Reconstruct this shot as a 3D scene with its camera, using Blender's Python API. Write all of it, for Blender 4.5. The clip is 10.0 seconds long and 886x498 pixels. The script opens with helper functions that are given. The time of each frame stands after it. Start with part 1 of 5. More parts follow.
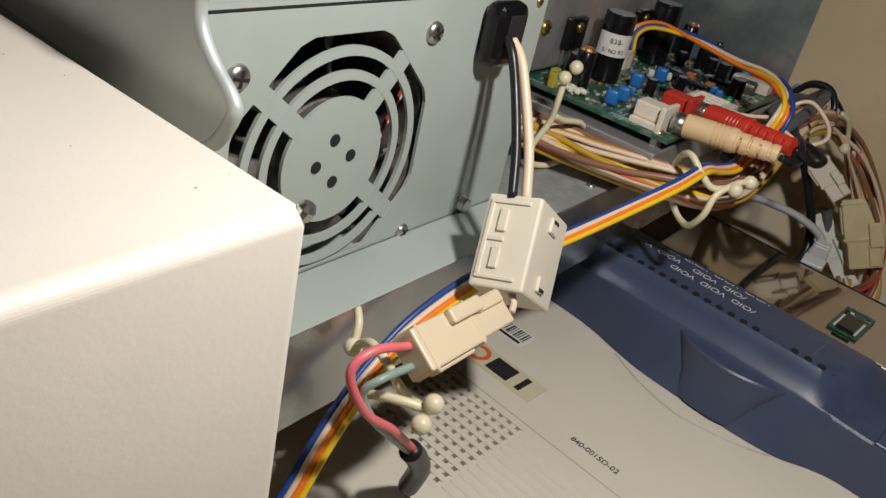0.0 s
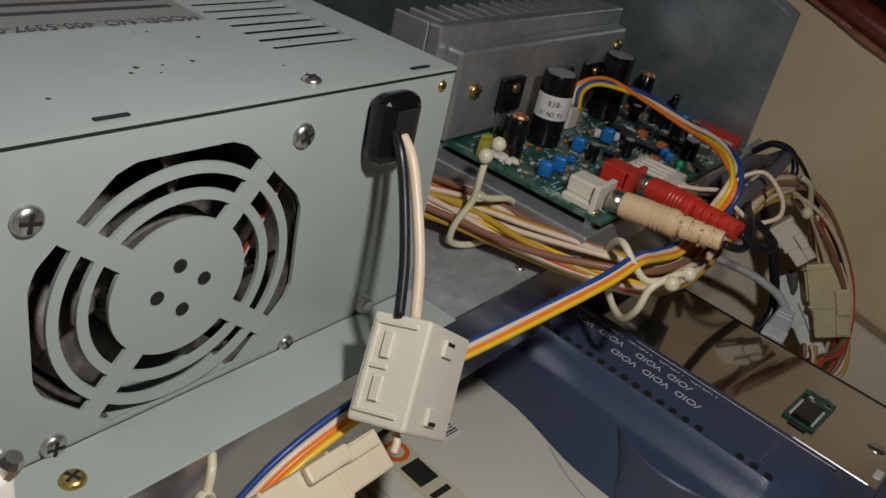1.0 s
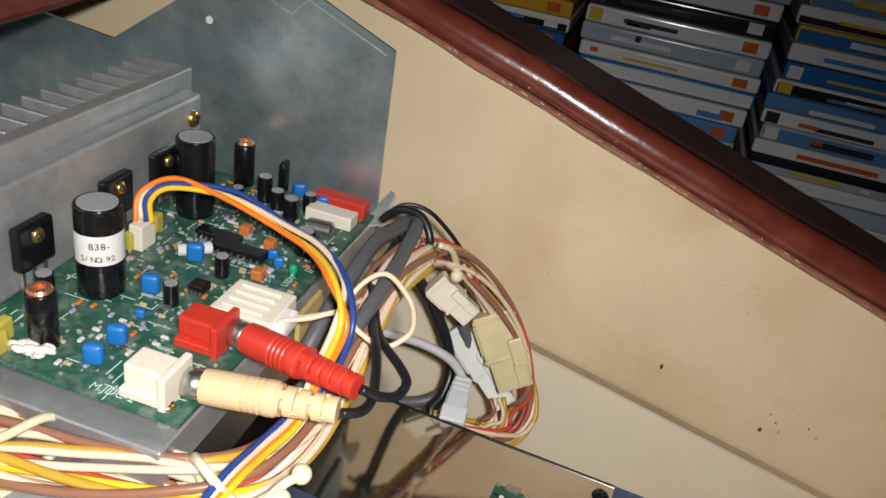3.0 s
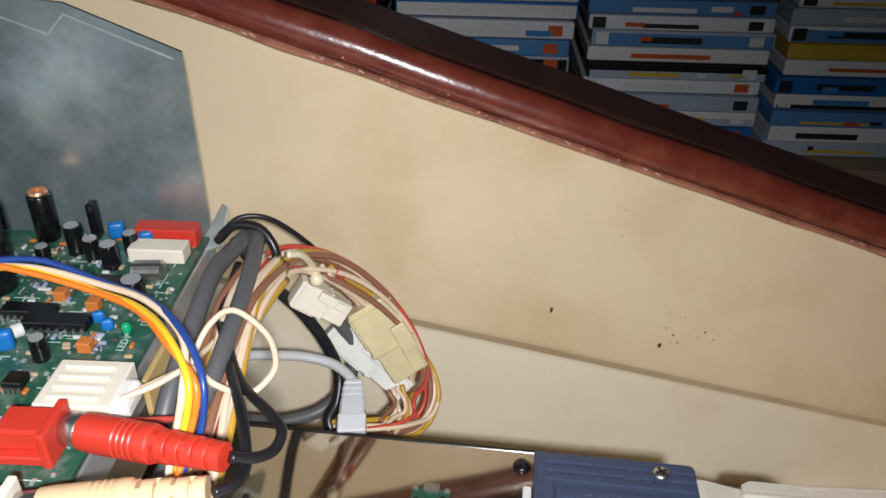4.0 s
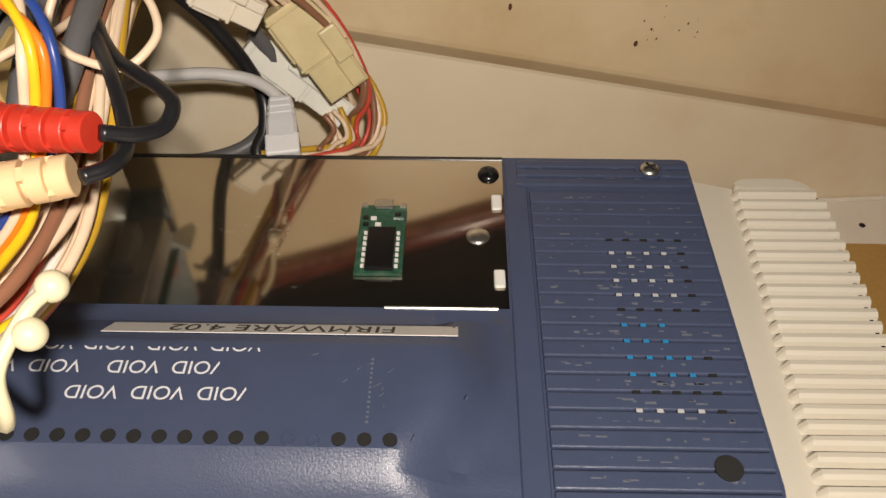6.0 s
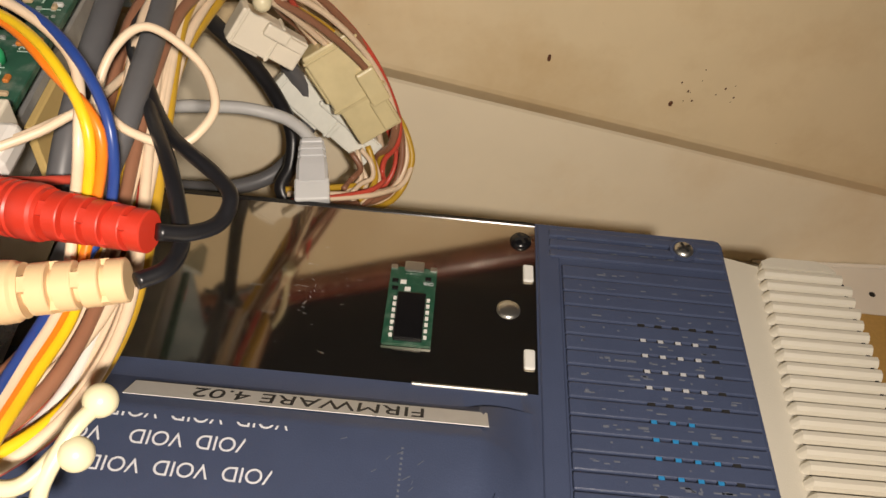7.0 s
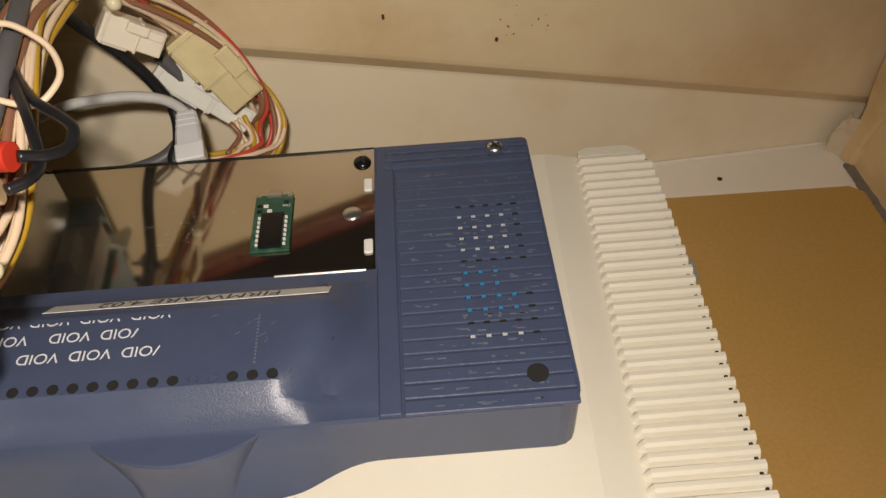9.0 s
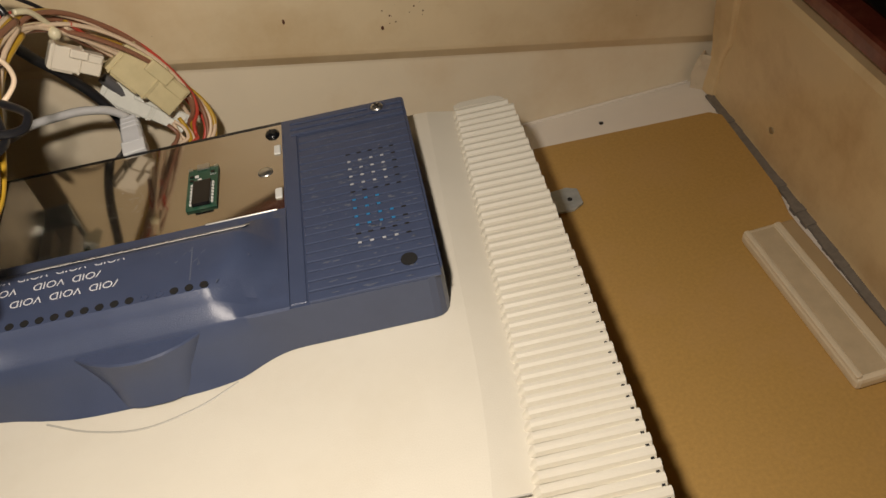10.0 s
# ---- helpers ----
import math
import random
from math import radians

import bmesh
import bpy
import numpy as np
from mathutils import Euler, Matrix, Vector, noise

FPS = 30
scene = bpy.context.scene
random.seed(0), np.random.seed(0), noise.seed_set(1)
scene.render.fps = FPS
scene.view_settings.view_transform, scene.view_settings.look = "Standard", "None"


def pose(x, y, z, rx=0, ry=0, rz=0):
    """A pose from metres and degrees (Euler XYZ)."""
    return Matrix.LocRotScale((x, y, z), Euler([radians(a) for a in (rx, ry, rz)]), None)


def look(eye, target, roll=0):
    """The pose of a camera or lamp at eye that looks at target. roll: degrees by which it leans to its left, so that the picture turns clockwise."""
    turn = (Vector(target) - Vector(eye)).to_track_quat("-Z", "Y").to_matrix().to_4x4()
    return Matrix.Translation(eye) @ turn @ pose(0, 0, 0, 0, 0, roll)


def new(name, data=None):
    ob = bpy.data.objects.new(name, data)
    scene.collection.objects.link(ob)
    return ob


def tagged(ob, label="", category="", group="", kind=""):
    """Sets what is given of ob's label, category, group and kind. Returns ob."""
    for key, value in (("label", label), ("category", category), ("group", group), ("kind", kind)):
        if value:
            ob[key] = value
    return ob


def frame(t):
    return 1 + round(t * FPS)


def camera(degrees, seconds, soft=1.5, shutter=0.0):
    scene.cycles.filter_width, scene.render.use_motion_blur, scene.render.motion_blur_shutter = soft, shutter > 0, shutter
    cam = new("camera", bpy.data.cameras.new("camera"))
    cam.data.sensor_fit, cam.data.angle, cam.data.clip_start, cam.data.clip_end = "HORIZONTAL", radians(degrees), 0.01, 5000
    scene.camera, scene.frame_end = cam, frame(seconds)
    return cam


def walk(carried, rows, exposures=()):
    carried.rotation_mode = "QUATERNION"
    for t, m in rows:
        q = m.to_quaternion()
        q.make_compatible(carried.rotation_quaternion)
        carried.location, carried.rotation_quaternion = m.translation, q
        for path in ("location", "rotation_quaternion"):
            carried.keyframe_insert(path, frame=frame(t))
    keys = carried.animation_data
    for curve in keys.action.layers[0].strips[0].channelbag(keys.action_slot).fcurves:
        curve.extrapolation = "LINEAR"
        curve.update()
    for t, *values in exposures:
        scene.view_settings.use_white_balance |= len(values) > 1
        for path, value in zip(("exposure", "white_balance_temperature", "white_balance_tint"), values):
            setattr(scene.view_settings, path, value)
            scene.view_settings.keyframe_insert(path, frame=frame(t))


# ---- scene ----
cam = camera(57.9, 10.0)
METRES, EYE, TILT, LEAN, TURN = 0.5839, 0.294, -29.98, -11.52, 39.98
ROWS = [
    (0.0, 0.0, 0.0, 0.0, 0.0, 0.0, 0.0),
    (0.5, 0.0304, 0.027, 0.0263, 0.03, -0.09, -0.54),
    (1.0, 0.0581, 0.0529, 0.0605, -0.03, 0.02, -0.18),
    (1.5, 0.0927, 0.0799, 0.0967, -2.51, -0.02, 3.42),
    (2.0, 0.1414, 0.1144, 0.1338, -9.15, -0.68, 8.3),
    (2.5, 0.1565, 0.1489, 0.1575, -14.83, -3.44, 8.27),
    (4.0, 0.2227, 0.2164, 0.1807, -30.37, -12.62, 25.36),
    (4.5, 0.2225, 0.2324, 0.1495, -34.05, -17.18, 28.83),
    (5.0, 0.2112, 0.2407, 0.1009, -35.42, -20.38, 29.59),
    (5.5, 0.1885, 0.2591, 0.0683, -35.26, -27.23, 28.42),
    (6.0, 0.224, 0.2968, 0.103, -36.11, -29.7, 27.95),
    (7.5, 0.2306, 0.3299, 0.1505, -34.06, -30.38, 21.75),
    (8.0, 0.2339, 0.318, 0.1405, -35.01, -30.66, 23.33),
    (8.5, 0.2539, 0.2561, 0.1243, -37.65, -31.54, 27.21),
    (9.0, 0.2263, 0.184, 0.1071, -40.91, -32.83, 31.26),
    (9.5, 0.198, 0.1138, 0.0975, -44.54, -34.37, 35.89),
    (10.0, 0.1761, 0.0294, 0.0694, -46.31, -33.97, 38.15),
]
walk(cam, [(t, pose(0, 0, EYE, TILT, LEAN, TURN) @ pose(METRES * x, METRES * y, METRES * z, 90 + pitch, roll, yaw)) for t, x, y, z, yaw, pitch, roll in ROWS],
     exposures=[(0.0, 0.15, 6300, 9), (0.5, -0.38, 6150, 9), (1.0, -0.38, 6000, 8), (1.5, 0.35, 6100, 10), (2.0, 1.05, 6300, 10), (2.5, 1.3, 6250, 9), (4.0, 1.72, 5750, 8), (4.5, 1.58, 5780, 8), (5.5, 1.42, 6300, 10), (6.0, 1.34, 7050, 12), (7.5, 1.36, 7200, 12), (8.0, 1.36, 7200, 12), (8.5, 1.34, 7100, 11), (9.0, 1.16, 7100, 11), (10.0, 0.95, 7100, 11)])

# ---- light: a phone torch held over the open cabinet, and a dim room ----
world = bpy.data.worlds.new("room_light")
scene.world = world
world.use_nodes = True
world.node_tree.nodes["Background"].inputs[0].default_value = (1.0, 0.86, 0.68, 1)
world.node_tree.nodes["Background"].inputs[1].default_value = 0.07
torch = new("torch", bpy.data.lights.new("torch", "SPOT"))
torch.data.energy, torch.data.shadow_soft_size, torch.data.color = 3.0, 0.010, (1.0, 0.93, 0.87)
torch.data.spot_size, torch.data.spot_blend = radians(162), 0.9
torch.matrix_world = look((0.014, 0.134, 0.394), (-0.085, 0.200, 0.13))

# ---- materials ----
def mat(name, color, rough=0.5, metal=0.0, vary=0.12, scale=60.0, bump=0.0, bump_scale=400.0, stain_glare=None, stain_glare_scale=9.0, stain_glare_amount=0.5, spec=0.5, coat=0.0, trans=0.0):
    """A surface with fine and coarse variation in colour and gloss, and a little relief; scales in cycles a metre."""
    m = bpy.data.materials.new(name)
    m.use_nodes = True
    nt = m.node_tree
    b = nt.nodes["Principled BSDF"]
    link = nt.links.new
    geo = nt.nodes.new("ShaderNodeNewGeometry")
    pos = geo.outputs["Position"]

    def noise_at(s, detail=4.0, rough_n=0.6):
        n = nt.nodes.new("ShaderNodeTexNoise")
        n.inputs["Scale"].default_value, n.inputs["Detail"].default_value, n.inputs["Roughness"].default_value = s, detail, rough_n
        link(pos, n.inputs["Vector"])
        return n.outputs["Fac"]

    def mixed(fac, a, c):
        x = nt.nodes.new("ShaderNodeMix")
        x.data_type = "RGBA"
        link(fac, x.inputs["Factor"])
        for socket, v in ((x.inputs["A"], a), (x.inputs["B"], c)):
            if hasattr(v, "is_output"):
                link(v, socket)
            else:
                socket.default_value = (*v, 1)
        return x.outputs["Result"]

    dark = tuple(c * (1 - vary) for c in color)
    light = tuple(min(1.0, c * (1 + vary)) for c in color)
    col = mixed(noise_at(scale), dark, light)
    if stain_glare:
        ramp = nt.nodes.new("ShaderNodeMapRange")
        ramp.inputs["From Min"].default_value, ramp.inputs["From Max"].default_value = 0.48, 0.72
        ramp.inputs["To Max"].default_value = stain_glare_amount
        link(noise_at(stain_glare_scale, 6.0, 0.65), ramp.inputs["Value"])
        col = mixed(ramp.outputs["Result"], col, stain_glare)
    link(col, b.inputs["Base Color"])
    rr = nt.nodes.new("ShaderNodeMapRange")
    rr.inputs["To Min"].default_value, rr.inputs["To Max"].default_value = max(0.02, rough * 0.8), min(1.0, rough * 1.2)
    link(noise_at(scale * 0.6), rr.inputs["Value"])
    link(rr.outputs["Result"], b.inputs["Roughness"])
    b.inputs["Metallic"].default_value = metal
    b.inputs["Specular IOR Level"].default_value = spec
    b.inputs["Coat Weight"].default_value = coat
    b.inputs["Transmission Weight"].default_value = trans
    if bump:
        bn = nt.nodes.new("ShaderNodeBump")
        bn.inputs["Strength"].default_value, bn.inputs["Distance"].default_value = bump, 0.0005
        link(noise_at(bump_scale), bn.inputs["Height"])
        link(bn.outputs["Normal"], b.inputs["Normal"])
    return m


M = {
    "cream_paint": mat("cream_paint", (0.72, 0.59, 0.385), 0.42, vary=0.08, scale=22, stain_glare=(0.53, 0.36, 0.17), stain_glare_scale=9, stain_glare_amount=0.65, bump=0.10, bump_scale=250),
    # paler, less stained copy of cream_paint with extra light put into its colour
    "cream_paint_lit": mat("cream_paint_lit", (0.80, 0.71, 0.54), 0.42, vary=0.06, scale=22, stain_glare=(0.60, 0.42, 0.22), stain_glare_scale=7, stain_glare_amount=0.5, bump=0.10, bump_scale=250),
    "stained_paint": mat("stained_paint", (0.68, 0.50, 0.27), 0.36, vary=0.12, scale=26, stain_glare=(0.40, 0.23, 0.10), stain_glare_scale=13, stain_glare_amount=0.75, bump=0.15, bump_scale=200),
    "white_paint": mat("white_paint", (0.80, 0.74, 0.65), 0.45, vary=0.04, bump=0.12, bump_scale=600),
    "hardboard": mat("hardboard", (0.46, 0.275, 0.080), 0.55, vary=0.2, scale=500, bump=0.15, bump_scale=900, stain_glare=(0.50, 0.30, 0.12), stain_glare_scale=14),
    "red_wood": mat("red_wood", (0.135, 0.027, 0.016), 0.23, vary=0.45, scale=90, bump=0.3, bump_scale=220, stain_glare=(0.26, 0.075, 0.04), stain_glare_scale=60, coat=0.4),
    "rubbed_wood": mat("rubbed_wood", (0.34, 0.14, 0.085), 0.3, vary=0.4, scale=110, bump=0.3, bump_scale=260, stain_glare=(0.10, 0.022, 0.014), stain_glare_scale=70, stain_glare_amount=0.9),
    "dark_wood": mat("dark_wood", (0.055, 0.022, 0.016), 0.35, vary=0.3, scale=120, bump=0.2, bump_scale=300),
    "case_white": mat("case_white", (0.66, 0.62, 0.52), 0.5, vary=0.04, scale=40, bump=0.18, bump_scale=1500, stain_glare=(0.58, 0.52, 0.40), stain_glare_scale=12, stain_glare_amount=0.4),
    "case_grey": mat("case_grey", (0.42, 0.40, 0.35), 0.5, vary=0.05, bump=0.1, bump_scale=1500),
    "navy": mat("navy", (0.050, 0.066, 0.119), 0.34, vary=0.14, scale=80, bump=0.22, bump_scale=1600, stain_glare=(0.056, 0.074, 0.128), stain_glare_scale=35, stain_glare_amount=0.5),
    "mirror": mat("mirror", (0.49, 0.44, 0.37), 0.07, metal=1.0, vary=0.1, scale=25, bump=0.02, bump_scale=40, coat=0.7),
    "psu_paint": mat("psu_paint", (0.372, 0.418, 0.385), 0.42, vary=0.05, scale=40, bump=0.06, bump_scale=500, stain_glare=(0.30, 0.34, 0.28), stain_glare_scale=18, stain_glare_amount=0.4),
    "galvanised": mat("galvanised", (0.41, 0.44, 0.44), 0.45, metal=0.45, vary=0.32, scale=220, bump=0.15, bump_scale=160, stain_glare=(0.66, 0.68, 0.68), stain_glare_scale=70, stain_glare_amount=0.7),
    "bright_steel": mat("bright_steel", (0.44, 0.45, 0.45), 0.26, metal=0.95, vary=0.2, scale=90, bump=0.12, bump_scale=120, stain_glare=(0.34, 0.35, 0.35), stain_glare_scale=40, stain_glare_amount=0.6),
    # pale blotches: zinc mottling, with blurry torch reflections painted into the same colour
    "panel_steel": mat("panel_steel", (0.33, 0.40, 0.41), 0.30, metal=0.75, vary=0.42, scale=70, bump=0.14, bump_scale=90, stain_glare=(0.60, 0.65, 0.63), stain_glare_scale=30, stain_glare_amount=0.85),
    "aluminium": mat("aluminium", (0.50, 0.51, 0.51), 0.42, metal=0.7, vary=0.28, scale=150, bump=0.2, bump_scale=700, stain_glare=(0.36, 0.36, 0.37), stain_glare_scale=45, stain_glare_amount=0.8),
    "black_plastic": mat("black_plastic", (0.006, 0.006, 0.007), 0.22, vary=0.3, scale=200, bump=0.05),
    "pcb_green": mat("pcb_green", (0.022, 0.090, 0.056), 0.3, vary=0.35, scale=260, stain_glare=(0.17, 0.22, 0.18), stain_glare_scale=170, stain_glare_amount=0.9),
    "nylon": mat("nylon", (0.70, 0.66, 0.50), 0.4, vary=0.05, scale=100),
    "connector": mat("connector", (0.72, 0.66, 0.54), 0.4, vary=0.05, scale=120, bump=0.05),
    # near-black: the shade inside holes, gaps and slots put into a colour
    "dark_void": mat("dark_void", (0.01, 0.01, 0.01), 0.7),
}
M["mirror"].node_tree.nodes["Principled BSDF"].inputs["Coat Roughness"].default_value = 0.55

# ---- building helpers ----
ROOT = {}


def thing(name, base, label, category, group="", kind=""):
    """An Empty at its base, to which parts are given in world coordinates."""
    ob = new(name)
    ob.location = base
    ob.empty_display_size = 0.02
    ROOT[ob] = Vector(base)
    return tagged(ob, label, category, group, kind)


def part(name, bm, material, parent, label="", smooth=False, sharp=0):
    me = bpy.data.meshes.new(name)
    off = ROOT[parent]
    bmesh.ops.recalc_face_normals(bm, faces=bm.faces)
    bmesh.ops.translate(bm, verts=bm.verts, vec=-off)
    for f in bm.faces:
        f.smooth = smooth
    if sharp:
        for e in bm.edges:
            e.smooth = e.is_manifold and e.calc_face_angle(0.0) < radians(sharp)
    bm.to_mesh(me)
    bm.free()
    me.materials.append(material)
    ob = new(name, me)
    ob.parent = parent
    ROOT[ob] = off
    if label:
        ob["label"] = label
    return ob


def solo(name, bm, material, base, label, category, group="", kind="", smooth=False):
    """A thing that is one mesh, in world coordinates, with its origin at its base."""
    me = bpy.data.meshes.new(name)
    bmesh.ops.recalc_face_normals(bm, faces=bm.faces)
    bmesh.ops.translate(bm, verts=bm.verts, vec=-Vector(base))
    for f in bm.faces:
        f.smooth = smooth
    bm.to_mesh(me)
    bm.free()
    me.materials.append(material)
    ob = new(name, me)
    ob.location = base
    ROOT[ob] = Vector(base)
    return tagged(ob, label, category, group, kind)


def piece(name, me, parent, at, turn=None, scale=(1, 1, 1)):
    """One of many alike pieces that share a mesh, placed in world coordinates."""
    ob = new(name, me)
    ob.parent = parent
    ob.matrix_basis = Matrix.Translation(Vector(at) - ROOT[parent]) @ (turn.to_4x4() if turn else Matrix()) @ Matrix.Diagonal((*scale, 1))
    return ob


def mesh_of(name, bm, material, smooth=False):
    me = bpy.data.meshes.new(name)
    bmesh.ops.recalc_face_normals(bm, faces=bm.faces)
    for f in bm.faces:
        f.smooth = smooth
    bm.to_mesh(me)
    bm.free()
    me.materials.append(material)
    return me


def box(x0, x1, y0, y1, z0, z1, bevel=0.0, seg=2, into=None, m=None):
    bm = bmesh.new()
    bmesh.ops.create_cube(bm, size=1.0)
    for v in bm.verts:
        v.co = Vector((x0 + (v.co.x + 0.5) * (x1 - x0), y0 + (v.co.y + 0.5) * (y1 - y0), z0 + (v.co.z + 0.5) * (z1 - z0)))
    if bevel:
        bmesh.ops.bevel(bm, geom=bm.edges[:], offset=bevel, segments=seg, affect="EDGES", profile=0.5)
    if m:
        bmesh.ops.transform(bm, matrix=m, verts=bm.verts)
    return join(into, bm)


def join(into, bm):
    if into is None:
        return bm
    me = bpy.data.meshes.new("tmp")
    bm.to_mesh(me)
    bm.free()
    into.from_mesh(me)
    bpy.data.meshes.remove(me)
    return into


def lathe(profile, origin, axis, n=20, into=None):
    """Rings of (radius, height) along axis from origin, closed at both ends."""
    bm = bmesh.new()
    q = Vector((0, 0, 1)).rotation_difference(Vector(axis).normalized())
    rings = []
    for r, h in profile:
        rings.append([bm.verts.new(Vector(origin) + q @ Vector((r * math.cos(2 * math.pi * k / n), r * math.sin(2 * math.pi * k / n), h))) for k in range(n)])
    for a, b in zip(rings, rings[1:]):
        for k in range(n):
            bm.faces.new((a[k], a[(k + 1) % n], b[(k + 1) % n], b[k]))
    bm.faces.new(rings[0])
    bm.faces.new(rings[-1])
    return join(into, bm)


def smooth_path(points, steps=8):
    pts = [Vector(p) for p in points]
    pts = [pts[0] * 2 - pts[1]] + pts + [pts[-1] * 2 - pts[-2]]
    out = []
    for a, b, c, d in zip(pts, pts[1:], pts[2:], pts[3:]):
        for k in range(steps):
            t = k / steps
            out.append(0.5 * ((2 * b) + (c - a) * t + (2 * a - 5 * b + 4 * c - d) * t * t + (3 * b - a - 3 * c + d) * t ** 3))
    out.append(pts[-2])
    return out


def tube(points, radius, n=8, steps=8, into=None, flat=1.0):
    """A wire along a smooth path. radius may be a function of 0..1 along it."""
    path = smooth_path(points, steps)
    bm = bmesh.new()
    rings = []
    up = Vector((0.13, 0.27, 0.95)).normalized()
    side = None
    for i, p in enumerate(path):
        d = (path[min(i + 1, len(path) - 1)] - path[max(i - 1, 0)]).normalized()
        if side is None:
            side = d.cross(up).normalized()
        side = (side - d * side.dot(d)).normalized()
        nrm = side.cross(d)
        r = radius(i / (len(path) - 1)) if callable(radius) else radius
        rings.append([bm.verts.new(p + side * (r * math.cos(2 * math.pi * k / n)) + nrm * (r * flat * math.sin(2 * math.pi * k / n))) for k in range(n)])
    for a, b in zip(rings, rings[1:]):
        for k in range(n):
            bm.faces.new((a[k], a[(k + 1) % n], b[(k + 1) % n], b[k]))
    bm.faces.new(rings[0])
    bm.faces.new(rings[-1])
    return join(into, bm)


def prism(outline, z0, z1, m=None, into=None):
    """A plan outline (x, y) raised from z0 to z1."""
    bm = bmesh.new()
    lo = [bm.verts.new((x, y, z0)) for x, y in outline]
    hi = [bm.verts.new((x, y, z1)) for x, y in outline]
    bm.faces.new(lo)
    bm.faces.new(hi)
    for k in range(len(outline)):
        bm.faces.new((lo[k], lo[(k + 1) % len(lo)], hi[(k + 1) % len(hi)], hi[k]))
    if m:
        bmesh.ops.transform(bm, matrix=m, verts=bm.verts)
    return join(into, bm)


def grid(us, vs, f):
    """A sheet of points f(u, v)."""
    bm = bmesh.new()
    rows = [[bm.verts.new(f(u, v)) for v in vs] for u in us]
    for a, b in zip(rows, rows[1:]):
        for k in range(len(vs) - 1):
            bm.faces.new((a[k], a[k + 1], b[k + 1], b[k]))
    return bm


def span(a, b, n):
    return [a + (b - a) * k / (n - 1) for k in range(n)]


def ease(a, b, x):
    t = min(1.0, max(0.0, (x - a) / (b - a)))
    return t * t * (3 - 2 * t)

# ---- the cabinet ----
WALL_Y, RIGHT_X = 0.521, 0.303


def wall_top(x):
    return 0.219 - 0.328 * x


def crease(x):
    return 0.101 - 0.222 * x


def wall_profile(x):
    """Points (y, z) of the far wall from floor to top."""
    c, t = crease(x), wall_top(x)
    return [(WALL_Y + 0.0058, 0.0), (WALL_Y + 0.0058, 0.5 * c), (WALL_Y + 0.0058, c - 0.0062), (WALL_Y + 0.0054, c - 0.0042), (WALL_Y + 0.0012, c + 0.0020), (WALL_Y + 0.0003, c + 0.0036), (WALL_Y, c + 0.0060), (WALL_Y, 0.5 * (c + t)), (WALL_Y, t)]


bm = bmesh.new()
rows = []
for x in span(-0.75, RIGHT_X + 0.012, 12):
    prof = wall_profile(x)
    prof = prof + [(WALL_Y + 0.016, prof[-1][1]), (WALL_Y + 0.016, 0.0)]
    rows.append([bm.verts.new((x, y, z)) for y, z in prof])
for a, b in zip(rows, rows[1:]):
    for k in range(len(a)):
        bm.faces.new((a[k], a[(k + 1) % len(a)], b[(k + 1) % len(a)], b[k]))
bm.faces.new(rows[0]), bm.faces.new(rows[-1])
wall_far = solo("wall_north", bm, M["cream_paint"], (0, WALL_Y, 0), "cream painted steel cabinet side with a pressed crease and brown stains", "wall", kind="structure")
# below the crease the brighter light on the wall is painted as paler cream
wall_far.data.materials.append(M["cream_paint_lit"])
for f in wall_far.data.polygons:
    c = f.center
    if c.z < crease(c.x) - 0.003 and c.y < 0.01:
        f.material_index = 1

# moulding of red-stained wood along the sloping top of the far wall
bm = bmesh.new()
rows = []
for x in span(-0.75, RIGHT_X + 0.03, 40):
    t = wall_top(x)
    prof = [(-0.0030, 0.0031), (-0.0050, 0.0034), (-0.0064, 0.0042), (-0.0071, 0.0056), (-0.0073, 0.0075), (-0.0070, 0.0100), (-0.0062, 0.0124), (-0.0049, 0.0146), (-0.0030, 0.0162), (-0.0008, 0.0171), (0.003, 0.0175), (0.003, 0.0031)]
    w = 0.0003 * math.sin(x * 190) + 0.0003 * math.sin(x * 77)
    rows.append([bm.verts.new((x, WALL_Y + y + w, t + z + w)) for y, z in prof])
for a, b in zip(rows, rows[1:]):
    for k in range(len(a)):
        bm.faces.new((a[k], a[(k + 1) % len(a)], b[(k + 1) % len(a)], b[k]))
bm.faces.new(rows[0]), bm.faces.new(rows[-1])
solo("trim_north", bm, M["red_wood"], (0, WALL_Y, 0.2), "glossy red-brown wooden edge moulding with chips along its lower edge", "trim", kind="structure", smooth=True)
bm = bmesh.new()
rows = []
for x in span(-0.75, RIGHT_X + 0.03, 60):
    t = wall_top(x)
    w = 0.0004 * math.sin(x * 230) + 0.0003 * math.sin(x * 97)
    rows.append([bm.verts.new((x, WALL_Y + y, t + z)) for y, z in ((0.003, 0.0), (-0.0052, 0.0 + w), (-0.0066, 0.0008 + w), (-0.0066, 0.0022), (-0.0054, 0.0030), (0.003, 0.0030))])
for a, b in zip(rows, rows[1:]):
    for k in range(len(a)):
        bm.faces.new((a[k], a[(k + 1) % len(a)], b[(k + 1) % len(a)], b[k]))
bm.faces.new(rows[0]), bm.faces.new(rows[-1])
solo("trim_north_lip", bm, M["rubbed_wood"], (0, WALL_Y, 0.2), "rubbed pinkish lower lip of the wooden moulding", "trim", kind="structure")

bm = bmesh.new()
rows = []
for x in span(-0.75, RIGHT_X + 0.03, 12):
    t = wall_top(x)
    rows.append([bm.verts.new((x, WALL_Y + y, t + z)) for y, z in ((0.0032, 0.0), (0.0032, 0.0172), (0.006, 0.0182), (0.040, 0.0182), (0.042, 0.016), (0.042, 0.0))])
